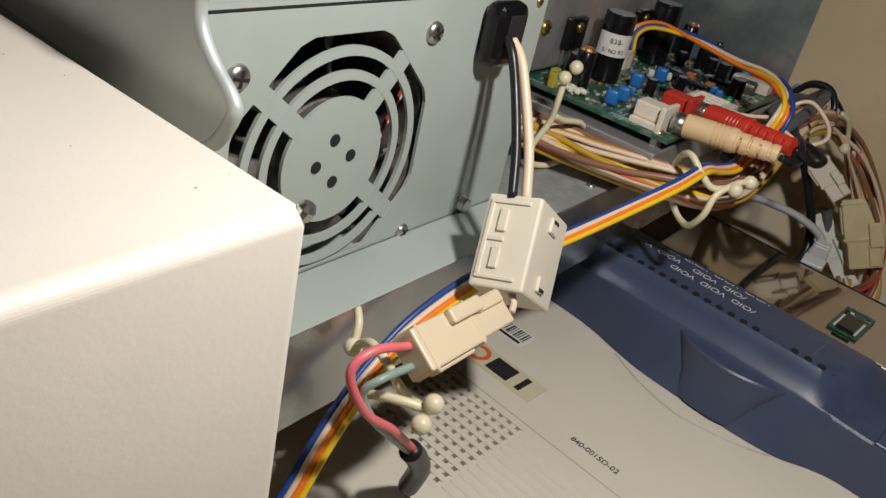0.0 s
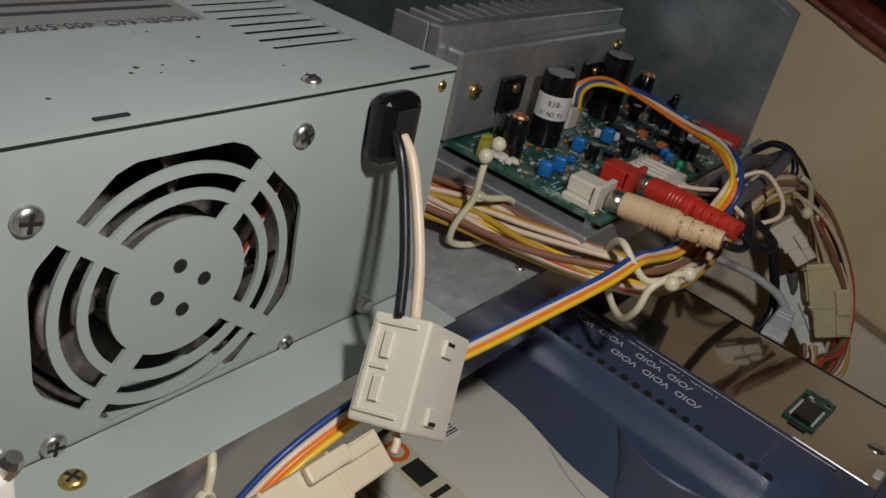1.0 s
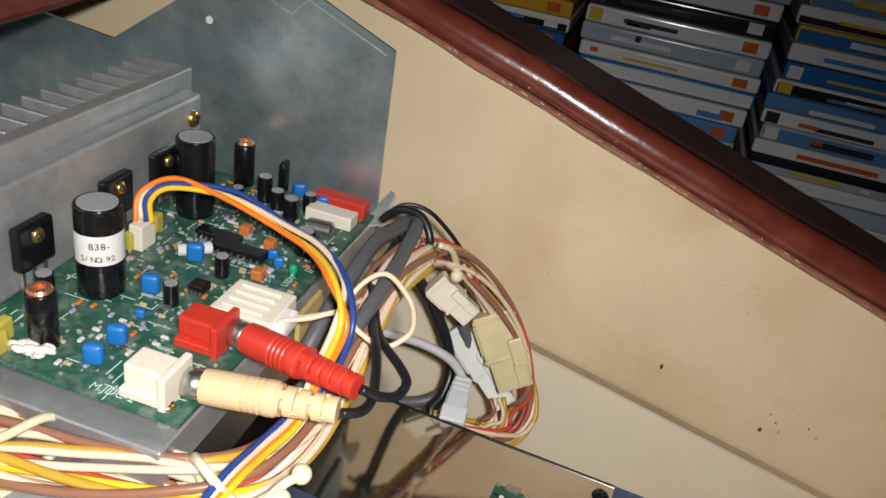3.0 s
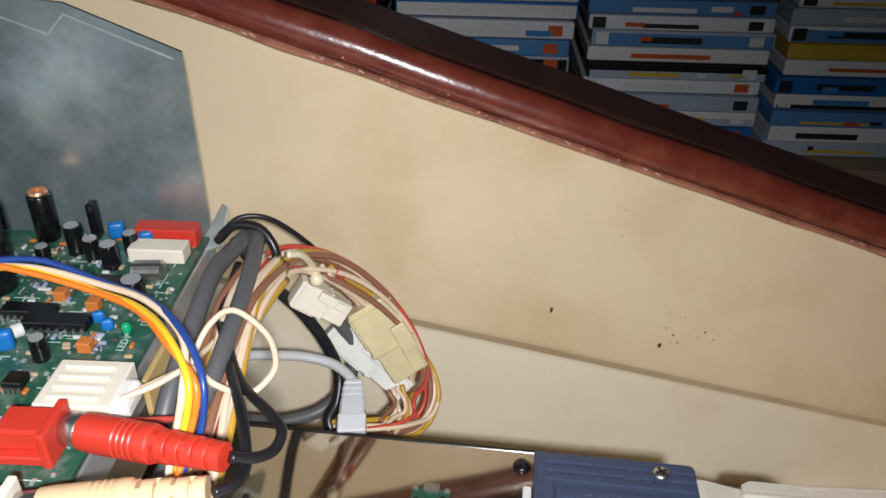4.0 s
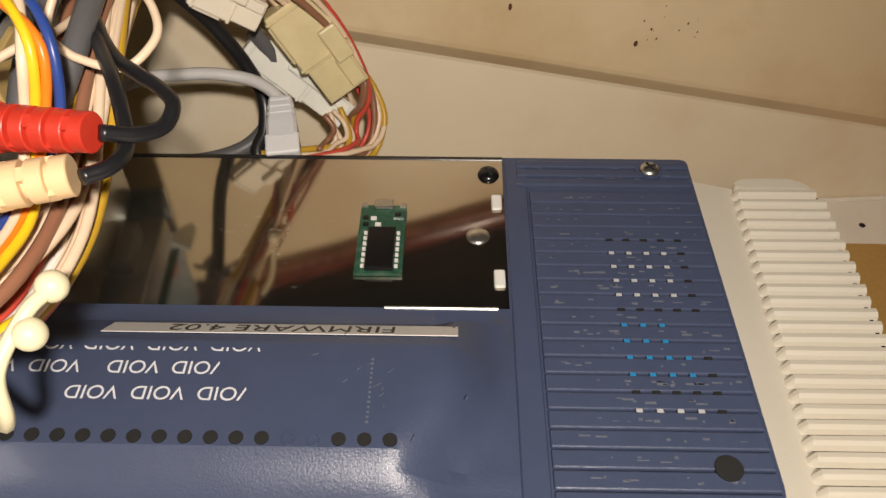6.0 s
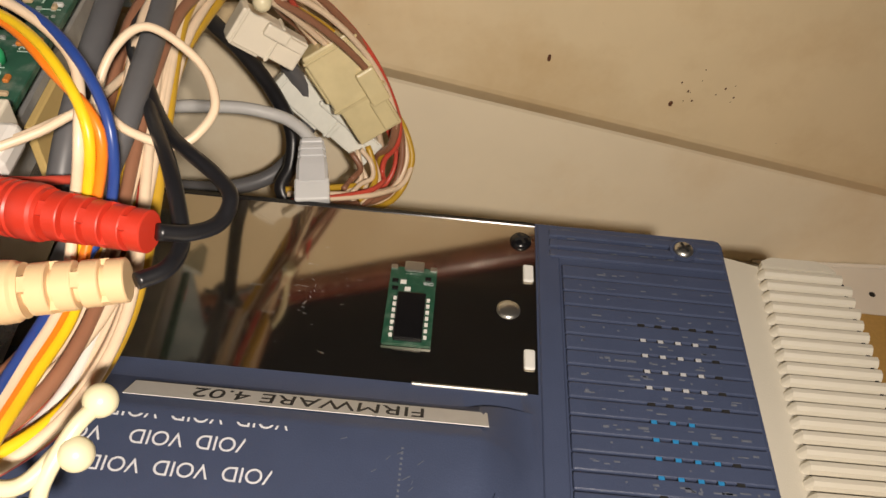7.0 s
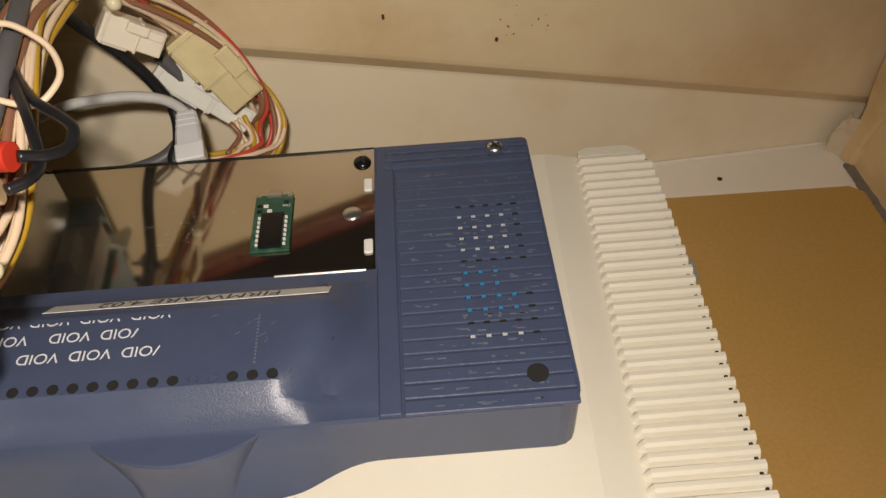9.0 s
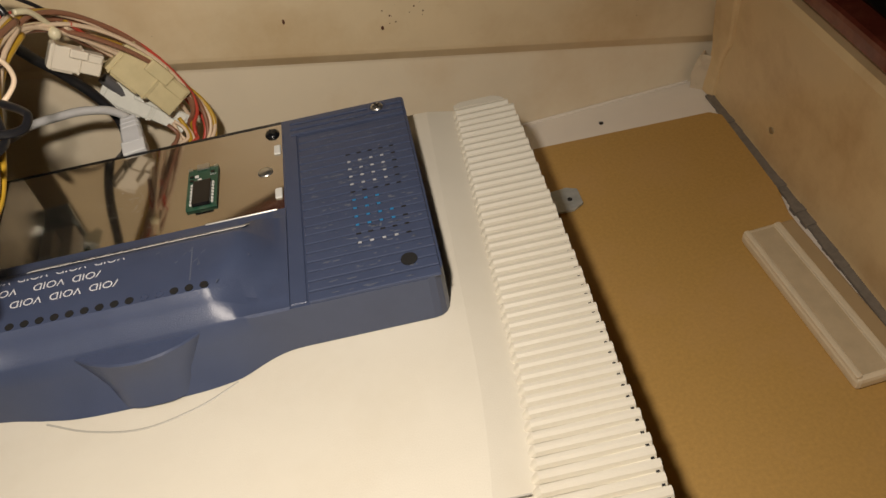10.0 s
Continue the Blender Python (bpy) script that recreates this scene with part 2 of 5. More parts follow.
for a, b in zip(rows, rows[1:]):
    for k in range(len(a)):
        bm.faces.new((a[k], a[(k + 1) % len(a)], b[(k + 1) % len(a)], b[k]))
bm.faces.new(rows[0]), bm.faces.new(rows[-1])
solo("trim_north_top", bm, M["dark_wood"], (0, WALL_Y, 0.2), "dark brown top of the wooden cabinet side", "trim", kind="structure")

# bare chips along the lower edge of the moulding
bm = bmesh.new()
rng = random.Random(17)
for k in range(48):
    x = rng.choice((rng.uniform(-0.2, 0.28), rng.gauss(-0.09, 0.03), rng.gauss(0.0, 0.05)))
    low = rng.random() < 0.72
    L, h = (rng.uniform(0.0003, 0.0014), rng.uniform(0.00015, 0.0004)) if low else (rng.uniform(0.0002, 0.0006), rng.uniform(0.0001, 0.0004))
    z = wall_top(x) + (rng.uniform(0.0019, 0.0030) if low else rng.choice((0.0060, 0.0125, 0.0118)))
    y = WALL_Y - 0.0068 if z < wall_top(x) + 0.01 else WALL_Y - 0.0055
    m = Matrix.Translation((x, y, z)) @ Matrix.Rotation(radians(18) + rng.gauss(0, 0.15), 4, "Y")
    box(-L, L, -0.0004, 0.0006, -h, h, 0.0002, 1, into=bm, m=m)
solo("trim_chips", bm, mat("bare_chip", (0.62, 0.42, 0.32), 0.5, vary=0.2), (0, WALL_Y, 0.2), "pale bare chips along the red moulding", "chips", kind="stuff")

solo("floor", box(-0.75, RIGHT_X + 0.012, -0.5, WALL_Y + 0.016, -0.02, 0.0), M["white_paint"], (0, 0, 0), "cream painted steel cabinet floor", "floor", kind="structure")
# right wall with a rolled inner corner and folded top
bm = bmesh.new()
rows = []
for y in span(-0.5, WALL_Y - 0.004, 8):
    prof = [(RIGHT_X - 0.0045, 0.0), (RIGHT_X - 0.0035, 0.004), (RIGHT_X - 0.002, 0.02), (RIGHT_X, 0.05), (RIGHT_X, 0.098), (RIGHT_X + 0.002, 0.102), (RIGHT_X + 0.02, 0.102), (RIGHT_X + 0.02, 0.0)]
    rows.append([bm.verts.new((x + 0.05 * (y - 0.5), y, z)) for x, z in prof])
for a, b in zip(rows, rows[1:]):
    for k in range(len(a)):
        bm.faces.new((a[k], a[(k + 1) % len(a)], b[(k + 1) % len(a)], b[k]))
bm.faces.new(rows[0]), bm.faces.new(rows[-1])
solo("wall_east", bm, M["stained_paint"], (RIGHT_X, 0.2, 0), "cream painted steel cabinet end wall with brown grime", "wall", kind="structure")
bm = box(RIGHT_X + 0.004, RIGHT_X + 0.022, -0.5, WALL_Y - 0.01, 0.103, 0.115, 0.003)
for v in bm.verts:
    v.co.x += 0.05 * (v.co.y - 0.5)
solo("trim_east", bm, M["red_wood"], (RIGHT_X, 0.2, 0.103), "red-brown wooden edge on the cabinet end wall", "trim", kind="structure")
solo("wall_west", box(-0.77, -0.75, -0.5, WALL_Y, -0.02, 0.24), M["cream_paint"], (-0.76, 0, 0), "cream painted steel cabinet wall", "wall", kind="structure")
solo("wall_south", box(-0.77, RIGHT_X + 0.02, -0.52, -0.5, -0.02, 0.12), M["cream_paint"], (0, -0.51, 0), "cream painted steel cabinet wall", "wall", kind="structure")

# hardboard sheet on the floor
HB = [(-0.6, -0.45), (0.262, -0.45), (0.282, 0.380), (0.287, 0.40), (0.292, 0.478), (0.286, 0.484), (0.168, 0.494), (-0.6, 0.50)]
solo("hardboard_sheet", prism(HB, 0.0005, 0.004), M["hardboard"], (0, 0, 0.0005), "brown hardboard sheet lying on the cabinet floor", "hardboard")

# room around: floor, walls, ceiling
ROOM = mat("room_wall", (0.35, 0.30, 0.24), 0.8, vary=0.1, scale=8)
solo("floor_room", box(-3, 3, -3, 1.6, -0.92, -0.9), mat("room_floor", (0.16, 0.10, 0.07), 0.6, vary=0.2, scale=15), (0, 0, -0.92), "dark floor of the room", "floor", kind="structure")
solo("wall_room_north", box(-3, 3, 1.5, 1.6, -0.9, 2.0), ROOM, (0, 1.5, -0.9), "dim plain room wall behind the shelf", "wall", kind="structure")
solo("wall_room_south", box(-3, 3, -3.1, -3.0, -0.9, 2.0), ROOM, (0, -3, -0.9), "dim plain room wall", "wall", kind="structure")
solo("wall_room_east", box(3.0, 3.1, -3, 1.6, -0.9, 2.0), ROOM, (3, 0, -0.9), "dim plain room wall", "wall", kind="structure")
solo("wall_room_west", box(-3.1, -3.0, -3, 1.6, -0.9, 2.0), ROOM, (-3, 0, -0.9), "dim plain room wall", "wall", kind="structure")
solo("ceiling", box(-3, 3, -3, 1.6, 2.0, 2.1), ROOM, (0, 0, 2.0), "dim plain ceiling", "ceiling", kind="structure")
# ---- game board: white case with the navy unit on top; its own frame, turned a little ----
NM = Matrix.Translation((0.082, 0.431, 0)) @ Matrix.Rotation(radians(-4.3), 4, "Z")
NQ = Matrix.Rotation(radians(-4.3), 3, "Z")


def nm(u, v, z):
    return NM @ Vector((u, v, z))


def lettering(name, text, size, material, parent, origin, right, up, label="", centre=False):
    """Flat lettering in the built-in font: origin is its lower left, right and up its directions."""
    cu = bpy.data.curves.new(name, "FONT")
    cu.body, cu.size, cu.extrude = text, size, 0.00004
    if centre:
        cu.align_x = "CENTER"
    tmp = bpy.data.objects.new(name, cu)
    me = bpy.data.meshes.new_from_object(tmp)
    bpy.data.objects.remove(tmp)
    r, u = Vector(right).normalized(), Vector(up).normalized()
    n = r.cross(u)
    me.transform(Matrix.Translation(Vector(origin) - ROOT[parent]) @ Matrix((r, u, n)).transposed().to_4x4())
    me.materials.clear()
    me.materials.append(material)
    ob = new(name, me)
    ob.parent = parent
    ROOT[ob] = ROOT[parent]
    if label:
        ob["label"] = label
    return ob


INK = mat("ink", (0.02, 0.02, 0.02), 0.5)
WHITE_INK = mat("white_print", (0.62, 0.63, 0.66), 0.5, vary=0.25, scale=900)
PAPER = mat("paper_label", (0.72, 0.70, 0.66), 0.45, vary=0.05, scale=200)
SILVER = mat("silver_label", (0.72, 0.71, 0.68), 0.4, metal=0.12, vary=0.08, scale=300)
STEEL = mat("screw_steel", (0.55, 0.54, 0.50), 0.3, metal=0.95, vary=0.2, scale=400)
BRASS = mat("brass_screw", (0.62, 0.42, 0.14), 0.3, metal=0.95, vary=0.2, scale=400)


def screw(name, at, axis, r, material, parent, turn=0.4):
    """A pan head with a cross recess."""
    bm = lathe([(r * 0.98, -0.0005), (r, r * 0.12), (r * 0.86, r * 0.38), (r * 0.5, r * 0.52), (0.0004, r * 0.55)], at, axis, 18)
    s = part(name, bm, material, parent, smooth=True)
    q = Vector((0, 0, 1)).rotation_difference(Vector(axis).normalized()).to_matrix().to_4x4()
    m = Matrix.Translation(at) @ q @ Matrix.Rotation(turn, 4, "Z")
    bm = box(-0.62 * r, 0.62 * r, -0.13 * r, 0.13 * r, r * 0.3, r * 0.58, m=m)
    box(-0.13 * r, 0.13 * r, -0.62 * r, 0.62 * r, r * 0.3, r * 0.585, into=bm, m=m)
    part("cross_recess", bm, M["dark_void"], s)
    return s


case = thing("game_board_case", nm(-0.08, -0.15, 0.004), "off-white plastic game board case with ribbed ends on the hardboard", "game board")
VU0, VU1, VV0, VV1 = -0.204, -0.160, -0.266, -0.216
bm = prism([(-0.225, -0.34), (0.012, -0.34), (0.012, 0.016), (-0.225, 0.016)], 0.004, 0.0800, NM)
part("shell", bm, M["case_white"], case)


def rib_left(v):
    """Where the ribs of the right end begin; they bow away towards the front."""
    return 0.0255 + 0.040 * v - 0.9 * min(0.0, v + 0.15) ** 2


BAND = 0.0148
for a, c, d in ((-0.225, VV1, 0.0165), (-0.225, -0.34, VV0), (VU1, VV0, VV1)):
    part("top_panel", prism([(a, d), (a, c)] + [(rib_left(v) - BAND, v) for v in span(c, d, 16)], 0.0800, 0.0882, NM), M["case_white"], case)
part("top_panel", box(-0.225, VU0, VV0, VV1, 0.0800, 0.0882, m=NM), M["case_white"], case)
part("vent_cavity", box(VU0 + 0.0005, VU1 - 0.0005, VV0 + 0.0005, VV1 - 0.0005, 0.0802, 0.0806, m=NM), M["dark_void"], case)
bm = bmesh.new()
for k in range(12):
    v = VV0 + (VV1 - VV0) * k / 11
    box(VU0, VU1, v - 0.0013, v + 0.0013, 0.0835, 0.0884, into=bm, m=NM)
for k in range(11):
    u = VU0 + (VU1 - VU0) * k / 10
    box(u - 0.0012, u + 0.0012, VV0, VV1, 0.0835, 0.0880, into=bm, m=NM)
part("vent_grille", bm, M["case_white"], case)
ridge = mesh_of("ridge", box(0, 0.125, -0.0011, 0.0011, 0, 0.0007, 0.0003, 1), M["case_white"])
for k in range(10):
    piece("ridge", ridge, case, nm(VU1 + 0.001, VV0 + (VV1 - VV0) * (k + 0.5) / 11, 0.0879), NQ)
part("front_seam", box(-0.225, 0.012, -0.2135, -0.2130, 0.0876, 0.0883, m=NM), M["case_grey"], case)

# ribbed right end: a band slopes down from the top, and the ribs rise out of it
END_V = 0.0190
bm = grid(span(0.0, 1.0, 5), span(-0.34, 0.0165, 24), lambda s, v: nm(rib_left(v) - BAND + s * (BAND + 0.002), v, 0.0882 - 0.0038 * s))
part("sloping_band", bm, M["case_white"], case)
bm = grid(span(0.0, 1.0, 3), span(-0.34, 0.0155, 24), lambda s, v: nm(rib_left(v) + s * (0.87 if v > 0.011 else 1.0) * (0.0550 - rib_left(v)), v, 0.0848 + 0.0012 * s))
side = prism([(-0.0200, -0.34), (0.0545, -0.34), (0.0545, END_V - 0.008), (0.0520, END_V - 0.0025), (0.0470, END_V), (0.0268, END_V), (0.0230, 0.0166), (-0.0200, 0.0166)], 0.004, 0.0815, NM)
part("ribbed_end", join(side, bm), M["case_white"], case)
part("end_panel", prism([(0.0262, 0.0140), (0.0538, 0.0136), (0.0518, END_V - 0.0025), (0.0475, END_V - 0.0004), (0.0300, END_V - 0.0006), (0.0262, 0.0160)], 0.0816, 0.0884, NM), M["case_white"], case)
for k in range(1, 68):
    v = 0.0167 - 0.0052 * k
    u0 = rib_left(v) - 0.0012
    L = 0.0575 - u0 - (0.0022 if k == 1 else 0.0004 * (k % 2))
    bm = bmesh.new()
    prof = [(-0.0026, -0.0002), (-0.0018, 0.0018), (-0.0006, 0.0028), (0.0010, 0.0027), (0.0026, -0.0002)]
    ends = [[bm.verts.new((e * L, y * w, z * h - 0.0014 * (e == 0))) for y, z in prof] for e, w, h in ((0, 0.6, 0.2), (0.06, 0.95, 0.92), (1, 1, 1))]
    tip = [bm.verts.new((L + 0.0006, y, z - 0.006)) for y, z in prof]
    for a, b in ((ends[0], ends[1]), (ends[1], ends[2]), (ends[2], tip)):
        for i in range(4):
            bm.faces.new((a[i], a[i + 1], b[i + 1], b[i]))
    bm.faces.new(ends[0])
    bm.faces.new(tip)
    bm.faces.new((ends[2][0], ends[2][4], tip[4], tip[0]))
    piece("rib", mesh_of("rib", bm, M["case_white"]), case, nm(u0, v, 0.0858), NQ)
gap = mesh_of("slot", box(-0.0006, 0.0006, -0.0010, 0.0010, -0.004, 0.0004), M["dark_void"])
for k in range(66):
    piece("slot", gap, case, nm(0.0556, 0.0089 - 0.0052 * k, 0.0862), NQ)
bm = prism([(0.150, 0.4285), (0.170, 0.427), (0.177, 0.431), (0.178, 0.444), (0.172, 0.4475), (0.150, 0.447)], 0.0045, 0.0060)
tab = part("mounting_tab", bm, M["galvanised"], case, "grey steel mounting tab with a hole")
part("hole", lathe([(0.0016, 0), (0.0016, 0.0002)], (0.1705, 0.4365, 0.0060), (0, 0, 1), 12), M["dark_void"], tab)

# labels on the case
lab = part("logo_label", box(-0.224, -0.1695, -0.2025, -0.1885, 0.0881, 0.0885, m=NM), mat("logo_cream", (0.60, 0.55, 0.38), 0.4, vary=0.06), case, "cream logo label with dark shapes")
for a, b in ((-0.1955, -0.1837), (-0.1792, -0.1765)):
    part("logo_block", box(a, b, -0.2003, -0.1905, 0.0884, 0.0887, m=NM), INK, lab)
part("logo_ring", lathe([(0.0055, 0), (0.0055, 0.0003), (0.0035, 0.0003), (0.0035, 0.0)], nm(-0.2030, -0.1955, 0.0884), (0, 0, 1), 24), mat("logo_orange", (0.70, 0.13, 0.03), 0.4), lab)
code = part("barcode_label", box(-0.2115, -0.1955, -0.1760, -0.1640, 0.0881, 0.0885, m=NM), PAPER, case, "white barcode label")
bm = bmesh.new()
for k, w in enumerate((6, 3, 8, 4, 3, 7, 5, 3, 6, 4)):
    box(-0.2105 + k * 0.00142, -0.2105 + k * 0.00142 + w * 0.00012, -0.1720, -0.1650, 0.0884, 0.0887, into=bm, m=NM)
box(-0.2100, -0.1975, -0.1749, -0.1733, 0.0884, 0.0887, into=bm, m=NM)
part("bars", bm, INK, code)
lettering("part_number", "840-0015D-02", 0.0038, INK, case, nm(-0.1462, -0.2045, 0.0884), NQ @ Vector((1, 0, 0)), NQ @ Vector((0, 1, 0)))

# ---- navy unit ----
unit = thing("memory_unit", nm(-0.10, -0.06, 0.088), "navy plastic memory unit with mirror steel cover on the case", "memory unit")
NAVY = M["navy"]
part("ribbed_end", prism([(-0.0624, -0.128), (-0.0070, -0.128), (-0.0040, -0.1274), (-0.0017, -0.1258), (-0.0004, -0.1234), (0.0, -0.1205), (0.0, -0.0022), (-0.0007, -0.0006), (-0.0022, 0.0), (-0.0624, 0.0)], 0.0885, 0.1123, NM), NAVY, unit)
part("end_border", box(-0.0618, -0.0548, -0.1270, -0.0010, 0.1120, 0.1131, 0.0004, 1, m=NM), NAVY, unit)
rib = mesh_of("rib", box(-0.0272, 0.0260, -0.0025, 0.0025, -0.0008, 0.0008, 0.0005, 2), NAVY)
for k in range(20):
    piece("rib", rib, unit, nm(-0.0270, -0.0208 - 0.0055 * k, 0.1128), NQ)
rib_b = mesh_of("rib", box(-0.0285, 0.0285, -0.0015, 0.0015, -0.0008, 0.0010, 0.0005, 2), NAVY)
for k in range(3):
    piece("rib", rib_b, unit, nm(-0.0295, -0.0045 - 0.00455 * k, 0.1128), NQ)
part("screw_hole", lathe([(0.0034, 0), (0.0034, 0.0013)], nm(-0.0125, -0.1165, 0.1128), (0, 0, 1), 24), M["dark_void"], unit)
boss = part("screw_boss", lathe([(0.0047, 0), (0.0047, 0.0012), (0.0038, 0.0013), (0.0036, 0.0007)], nm(-0.0137, -0.0070, 0.1128), (0, 0, 1), 20), NAVY, unit)
screw("screw", nm(-0.0137, -0.0070, 0.1133), (0, 0, 1), 0.0034, STEEL, unit)

SCUFF = mat("scuff", (0.115, 0.13, 0.165), 0.5, vary=0.4, scale=700)
rng = random.Random(12)
bm = bmesh.new()
for k in range(170):
    r = rng.randrange(20)
    u, L = rng.uniform(-0.050, -0.004), rng.choice((0.0003, 0.0005, 0.0008, 0.0014))
    v = -0.0208 - 0.0055 * r + rng.uniform(-0.0008, 0.0008)
    box(max(u - L, -0.052), min(u + L, -0.002), v - rng.uniform(0.00008, 0.0005), v + rng.uniform(0.00005, 0.0003), 0.11365, 0.11378, into=bm, m=NM)
for k in range(24):
    u, v = rng.uniform(-0.058, -0.003), rng.uniform(-0.016, -0.002)
    L = rng.uniform(0.0003, 0.0016)
    box(u - L, u + L, v - 0.00015, v + 0.0002, 0.11372, 0.1138, into=bm, m=NM)
sc = part("scuff", bm, SCUFF, unit, "pale scuff marks")
sc["kind"] = "stuff"
bm = bmesh.new()
for k in range(12):
    m2 = NM @ Matrix.Translation((rng.gauss(-0.094, 0.009), rng.gauss(-0.104, 0.006), 0)) @ Matrix.Rotation(rng.gauss(0.9, 0.3), 4, "Z")
    L = rng.uniform(0.0003, 0.0012)
    box(-L, L, -0.00006, 0.00006, 0.12435, 0.1246, into=bm, m=m2)
for v in span(-0.112, -0.094, 14):
    box(-0.0985, -0.0979, v - 0.0002, v + 0.0003, 0.12435, 0.1246, into=bm, m=NM)
sc = part("scuff", bm, SCUFF, unit, "pale scratches")
sc["kind"] = "stuff"

# small square openings with what shows through them
# squares sit flush: shade of the recess is put into dimmed colours and rims
OPEN_W = mat("opening_white", (0.42, 0.43, 0.45), 0.4)
OPEN_B = mat("opening_blue", (0.015, 0.20, 0.44), 0.4)
dots = {"w": OPEN_W, "b": OPEN_B, "d": M["dark_void"]}
ROWS_OPEN = ["ddddd", "wwwwd", "wwwwd", "wwwwd", "wwwwd", "ddddd", "bbb  ", "bbb  ", "bbbbd", "bbbbd", "ddddd", "wwwwd"]
sq = {k: mesh_of("opening", box(-0.00080, 0.00080, -0.00055, 0.00055, -0.0008, 0.00006), m) for k, m in dots.items()}
rim = mesh_of("opening", box(-0.00110, 0.00105, -0.00072, 0.00070, -0.0010, 0), M["dark_void"])
for r, row in enumerate(ROWS_OPEN):
    for c, k in enumerate(row):
        if k != " ":
            piece("opening", sq[k], unit, nm(-0.0312 + 0.0052 * c, -0.0401 - 0.0055 * r, 0.11352), NQ)
            piece("opening", rim, unit, nm(-0.0312 + 0.0052 * c, -0.0400 - 0.0055 * r, 0.11350), NQ)


# raised body with the sloping back, holes along its edge and a thumb tab in front
def body_profile(u):
    d = 0.0
    b = 0.0012 + 0.0088 * math.exp(-((u + 0.128) / 0.050) ** 4)

    def top(v):
        edge = -0.068 - 0.017 * (max(0.0, -v - 0.095) / 0.028) ** 2
        return 0.1132 + 0.0112 * (1 - ease(edge - 0.013, edge + 0.0055, u))

    e = ease(-0.090, -0.0625, u)
    z_l = 0.1148 - 0.0020 * e
    zs = 0.62 * top(-0.1185) + 0.38 * z_l
    drop = max(z_l + 0.0002, zs - 0.0055 * d) if d > 0 else zs

    def front(v):
        return v * (1 - e) - 0.1280 * e

    foot = top(-0.0880) - 0.0108 * (1 - ease(-0.084, -0.064, u))
    return [(-0.0675, 0.1060), (-0.0676, 0.1130), (-0.0735, 0.1132), (-0.0742, max(0.1133, foot)), (-0.0880, top(-0.0880) - 0.0003), (-0.0900, top(-0.09)), (-0.0980, top(-0.098)), (-0.1060, top(-0.106)), (-0.1120, top(-0.112)), (-0.1185, top(-0.1185) - 0.0003),
            (-0.1223, zs), (-0.1226, drop - 0.0001), (front(-0.1287 - 0.0036 * d) + 0.0008 * e, z_l), (front(-0.1295 - 0.0038 * d), z_l - 0.0010), (front(-0.1300 - 0.0030 * d - 0.18 * b), 0.105), (front(-0.1300 - 0.55 * b), 0.095), (front(-0.1300 - b), 0.0884)]


us = span(-0.235, -0.160, 8) + span(-0.1575, -0.1025, 23) + span(-0.100, -0.0619, 20)
bm = bmesh.new()
rows = [[bm.verts.new(nm(u, v, z)) for v, z in body_profile(u)] for u in us]
for a, b in zip(rows, rows[1:]):
    for k in range(len(a) - 1):
        bm.faces.new((a[k], a[k + 1], b[k + 1], b[k]))
bm.faces.new(rows[-1])
body = part("body", bm, NAVY, unit, smooth=True, sharp=32)
hole = mesh_of("vent_hole", lathe([(0.0017, -0.001), (0.0017, 0.0003), (0.0014, 0.0003)], (0, 0, 0), (0, 0, 1), 14), M["dark_void"])
plug = mesh_of("vent_hole", lathe([(0.0017, -0.001), (0.0017, 0.0003), (0.0013, 0.0003), (0.0011, -0.0004)], (0, 0, 0), (0, 0, 1), 14), NAVY)
for k in range(24):
    piece("vent_hole", plug if k in (3, 4) else hole, body, nm(-0.0925 - 0.0059 * k, -0.1165, 0.1243), NQ)
back = (NQ @ Vector((-1, 0, 0)), NQ @ Vector((0, -1, 0)))
for r, (v, xs) in enumerate(((-0.0885, (-0.1265, -0.1425, -0.1585, -0.174)), (-0.0955, (-0.1345, -0.1505, -0.170, -0.186)), (-0.103, (-0.1265, -0.1425, -0.1585)))):
    for x in xs:
        mark = lettering("void_mark", "VOID", 0.0054, WHITE_INK, body, nm(x, v, 0.1246), *back)
        if r == 0 or x == xs[0]:
            # rubbed off: the heads of the first row, and the last strokes at the ragged edge
            co = nm(x, v - 0.0026, 0.1246) - ROOT[body] if r == 0 else nm(x - 0.0012, v, 0.1246) - ROOT[body]
            no = back[1] if r == 0 else back[0] - 0.35 * back[1]
            bm = bmesh.new()
            bm.from_mesh(mark.data)
            bmesh.ops.bisect_plane(bm, geom=bm.verts[:] + bm.edges[:] + bm.faces[:], plane_co=co, plane_no=no, clear_inner=True)
            bm.to_mesh(mark.data)
            bm.free()
sl = (NM.to_3x3() @ Vector((0, -0.0138, 0.0104))).normalized()
sn = (NQ @ Vector((-1, 0, 0))).cross(sl)
c = nm(-0.1235, -0.0811, 0.1188)
m = Matrix((NQ @ Vector((-1, 0, 0)), sl, sn)).transposed().to_4x4()
m.translation = c + sn * 0.0005
fw = part("firmware_label", box(-0.0465, 0.0465, -0.0046, 0.0046, 0, 0.0002, m=m), SILVER, body, "silver paper label")
lettering("firmware_text", "FIRMWARE 4.02", 0.0088, INK, fw, m @ Vector((0.0, -0.0031, 0.00025)), m.to_3x3() @ Vector((1.25, 0, 0)), m.to_3x3() @ Vector((0, 1, 0)), centre=True)

# thumb tab standing out of the front: a crescent ledge over a tapering face
bm = bmesh.new()
rows = []
for z, w, v1 in ((0.1128, 0.0262, -0.1378), (0.1120, 0.0266, -0.1386), (0.1060, 0.0236, -0.1372), (0.0980, 0.0208, -0.1384), (0.0895, 0.0194, -0.1418)):
